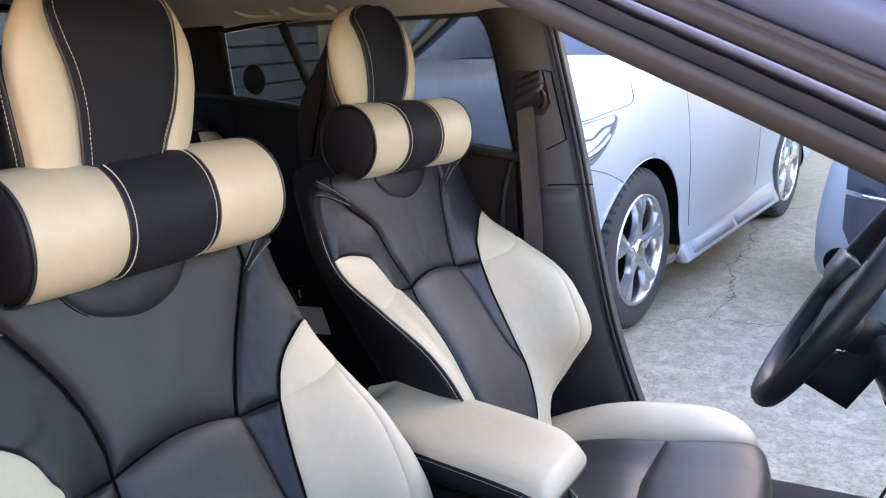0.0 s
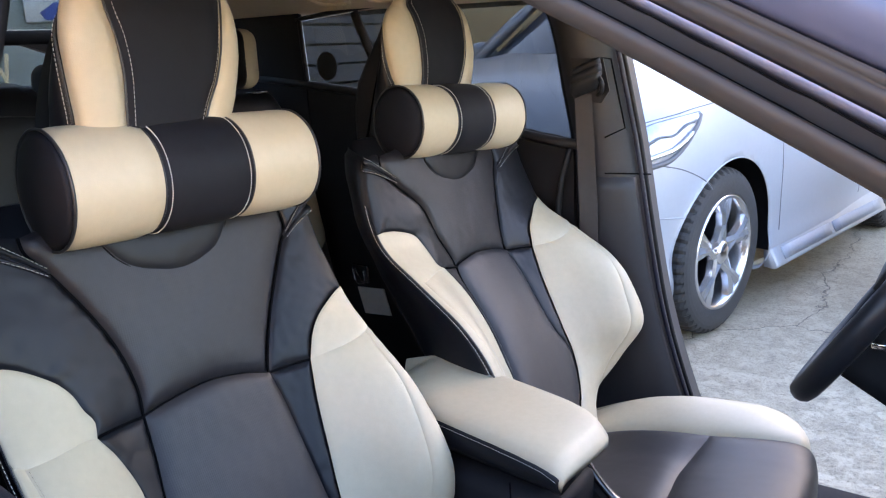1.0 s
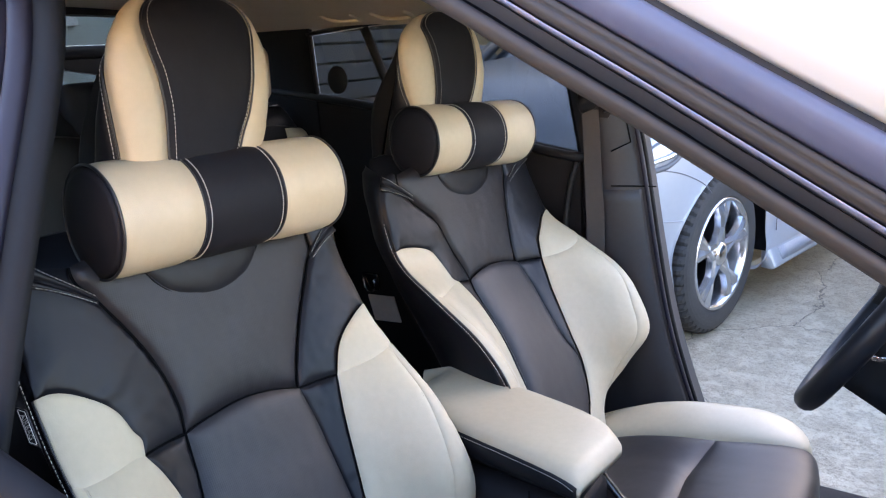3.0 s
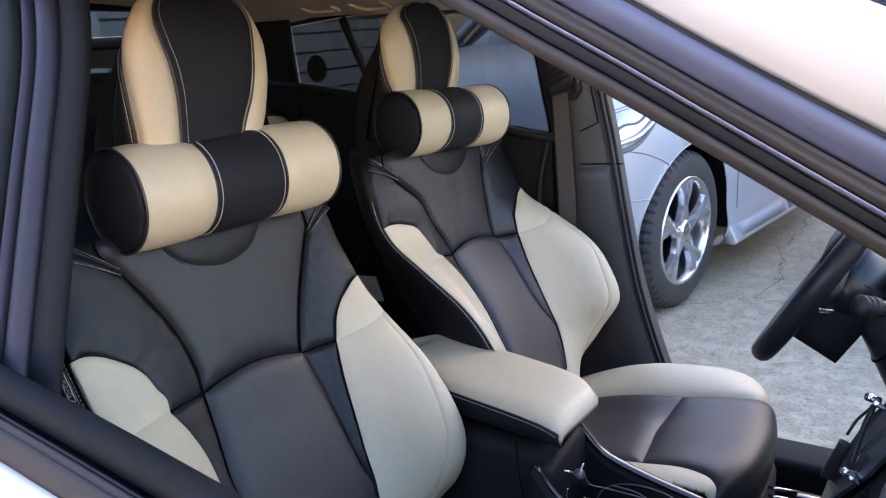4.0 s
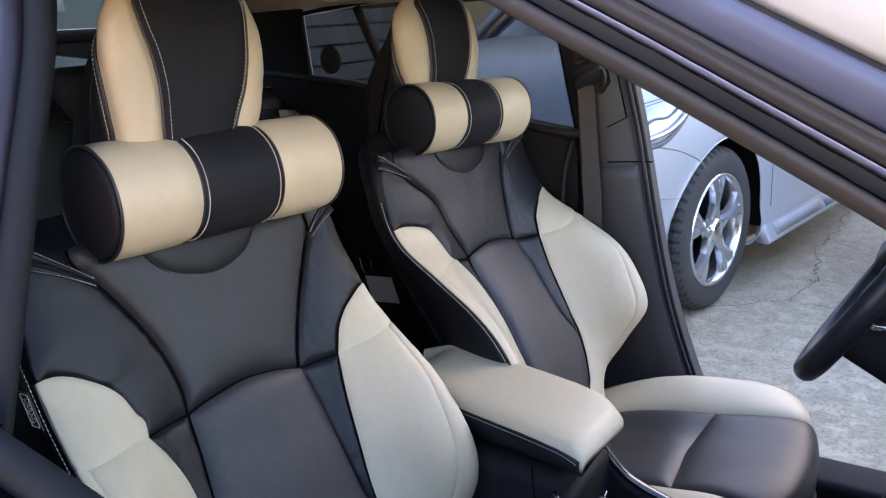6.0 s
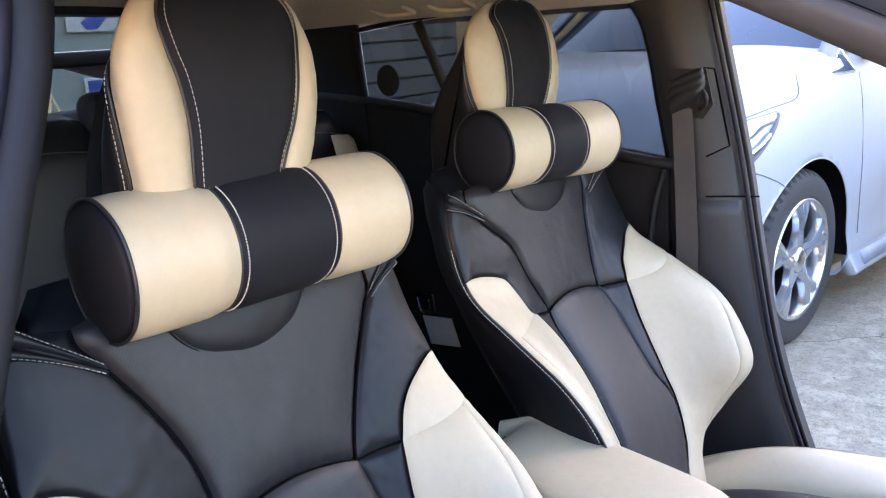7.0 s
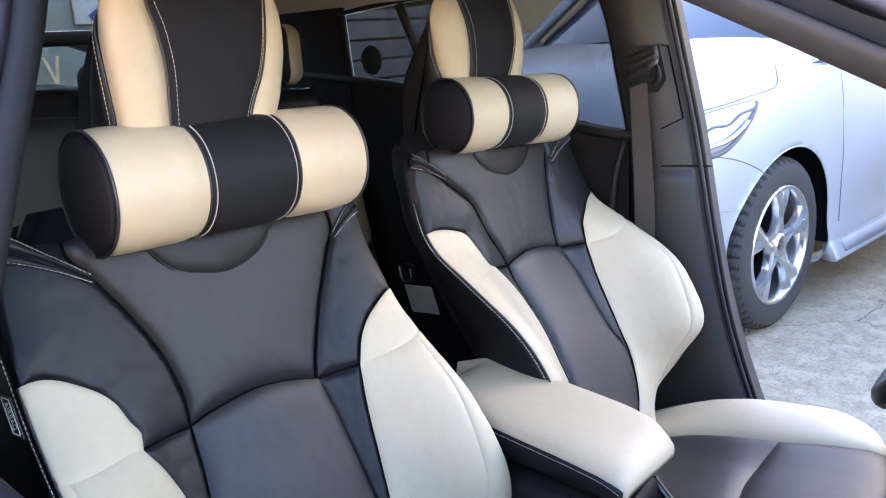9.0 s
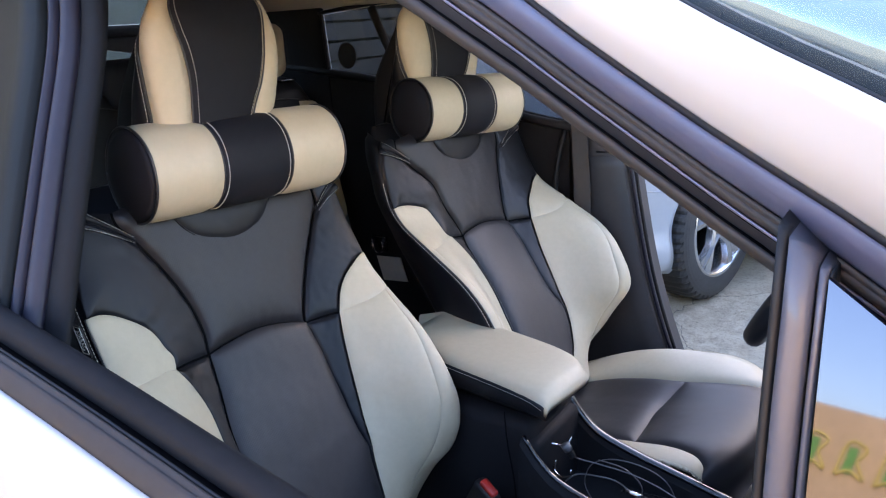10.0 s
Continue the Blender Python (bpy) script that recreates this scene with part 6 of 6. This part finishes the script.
loft("grille", [[nose(x, z, 0.008) for z in np.linspace(dark_low(x), 0.62, 6)] for x in np.linspace(-0.80, 0.80, 61)], SMOKE, c2, "smoked grey grille", closed=False)
cord("grille_bar", [nose(x, 0.63, 0.012) for x in np.linspace(-0.74, 0.74, 41)], 0.008, CHROME, c2, "chrome grille bar")
for m in (1, -1):
    loft("headlight", [[nose(m * x, z, 0.008) for z in np.linspace(0.64, 0.785 - 0.5 * max(0, x - 0.70) ** 1.5, 6)] for x in np.linspace(0.40, 0.80, 21)], DARKGLASS, c2, "dark headlight", closed=False)
    lamp = [[tuple(Vector(nose(m * 0.80, 0.32, 0.0)) + Vector((q * 0.042 * math.cos(a), -d, q * 0.042 * math.sin(a)))) for a in np.linspace(0, 2 * math.pi, 25)[:-1]] for q, d in ((1.5, -0.01), (1.45, 0.03), (1.05, 0.034), (1.0, 0.02), (0.4, 0.028))]
    bez = loft("fog_lamp", lamp[:3], DARKIN, c2, "round fog lamp in a dark bezel")
    loft("lens", lamp[2:], CHROME, bez, "clear fog lamp lens")

# walls that close the yard
# Unseen upper part is added height, which keeps the low sun off the cars.
wall = part("wall_north", box_bm(30, 0.3, 4.9, (1, 9.5, 2.45), 0.02), PLASTER)
tagged(wall, "tan rendered wall, its unseen height added to shade the yard", "wall", kind="structure")
bw = thing("wall_west", (-7.0, 4.0, 0), "dark grey horizontal board wall with pale gaps", "wall", kind="structure")
part("backing", box_bm(0.2, 16, 4.0, (-0.12, 0, 2.0)), GREYWALL, bw)
for k in range(15):
    part("board", box_bm(0.03, 16, 0.225, (0.02 + 0.004 * (k % 2), 0, 0.12 + 0.26 * k), 0.006), BOARDS, bw, smooth=False)
rw = part("wall_south_west", box_bm(0.2, 10.2, 4.0, (-5.6, -1.9, 2.0), 0.02), GREYWALL)
tagged(rw, "pale grey-green rendered wall behind the car", "wall", kind="structure")
for y, z, w, h, txt in ((2.47, 1.62, 0.40, 0.17, "blue slanted arrow on a white sign board on the wall"), (2.40, 1.11, 0.15, 0.20, "small blue sign with a white border on the wall")):
    sign = thing("wall_sign", (-5.47, y, z), txt, "sign", "signs on the wall")
    part("board", box_bm(0.02, w, h, (0, 0, 0), 0.004), LABEL, sign)
    if w > 0.3:
        slab("arrow", [(0.014, -0.10, -0.02), (0.014, 0.02, 0.055), (0.014, 0.18, 0.07), (0.014, 0.10, 0.0), (0.014, 0.02, -0.07), (0.014, -0.06, -0.07)], (0.004, 0, 0), BLUE, sign)
    else:
        slab("panel", [(0.014, -0.055, -0.08), (0.014, 0.055, -0.08), (0.014, 0.055, 0.08), (0.014, -0.055, 0.08)], (0.004, 0, 0), BLUE, sign)
pole = thing("leaning_poles", (-5.44, 1.95, 0), "two pale wooden poles leaning on the wall", "poles")
for d in (-1, 1):
    cord("pole", [(0.25, 0.06 + 0.30 * d, 0.0), (0.02, 0.06 - 0.05 * d, 1.32)], 0.013, PLASTER, pole, n=4)

sw = part("wall_south", box_bm(22, 0.3, 1.9, (-1, -7.5, 0.95), 0.02), PLASTER)
tagged(sw, "sunlit tan rendered wall across the yard", "wall", kind="structure")
# Added out of view as a reflector: throws warm sunlight on the far seat.
se = part("bounce_wall", box_bm(4.6, 0.3, 4.2, (3.7, -6.6, 2.1), 0.02), PLASTER)
tagged(se, "tall unseen tan wall added to bounce warm sunlight into the car", "wall", kind="structure")
mural = thing("wall_lettering", (-1.9, -7.34, 1.5), "green and yellow painted strokes on the tan wall", "painted sign")
GREEN = mat("green_paint", (0.10, 0.35, 0.08), 0.6)
YELLOW = mat("yellow_paint", (0.75, 0.62, 0.15), 0.6)
for k in range(6):
    x = -1.0 + 0.30 * k
    slab("stroke", [(x, 0, -0.11), (x + 0.07, 0, -0.11), (x + 0.10, 0, 0.11), (x + 0.03, 0, 0.11)], (0, 0.01, 0), GREEN, mural)
    cord("outline", [(x - 0.04, 0.02, -0.14), (x + 0.02, 0.02, 0.14), (x + 0.16, 0.02, 0.12), (x + 0.11, 0.02, 0.0), (x + 0.18, 0.02, -0.13), (x + 0.06, 0.02, -0.08), (x - 0.04, 0.02, -0.14)], 0.011, YELLOW, mural)

# the rest of the car's own shell, which closes it in front and behind
loft("bonnet", [[(x, y * w, z - 0.10 * abs(y) ** 3) for y in np.linspace(-1, 1, 21)] for x, w, z in ((0.86, 0.74, 0.985), (1.1, 0.75, 0.96), (1.4, 0.74, 0.90), (1.65, 0.70, 0.80), (1.80, 0.62, 0.66))], WHITE, shell, "pearl white bonnet", closed=False)
loft("front_bumper", [[(x - 0.35 * abs(y) ** 4, y * 0.80, z) for y in np.linspace(-1, 1, 21)] for x, z in ((1.82, 0.68), (1.90, 0.56), (1.92, 0.42), (1.88, 0.26), (1.75, 0.20))], WHITE, shell, "pearl white front bumper", closed=False)
loft("rear_bumper", [[(x + 0.20 * abs(y) ** 4, y * 0.78, z) for y in np.linspace(-1, 1, 21)] for x, z in ((-1.80, 1.22), (-1.92, 0.90), (-2.02, 0.60), (-2.02, 0.36), (-1.90, 0.22))], WHITE, shell, "pearl white tail and rear bumper", closed=False)
for m in (1, -1):
    loft("front_wing", [[(x, m * y, z) for y, z in ((0.62, zt), (0.74, zt - 0.03), (0.80, zt - 0.14), (0.80, 0.62), (0.72, 0.60))] for x, zt in ((0.86, 0.95), (1.2, 0.90), (1.5, 0.82), (1.66, 0.72))], WHITE, shell, "pearl white front wing")
    for x in (1.22, -1.42):
        w = road_wheel(shell, (x, 0.78 * m, 0.315), 0.315, 0.205, 0.19)
        if m == -1:
            w.rotation_euler = (0, 0, math.pi)
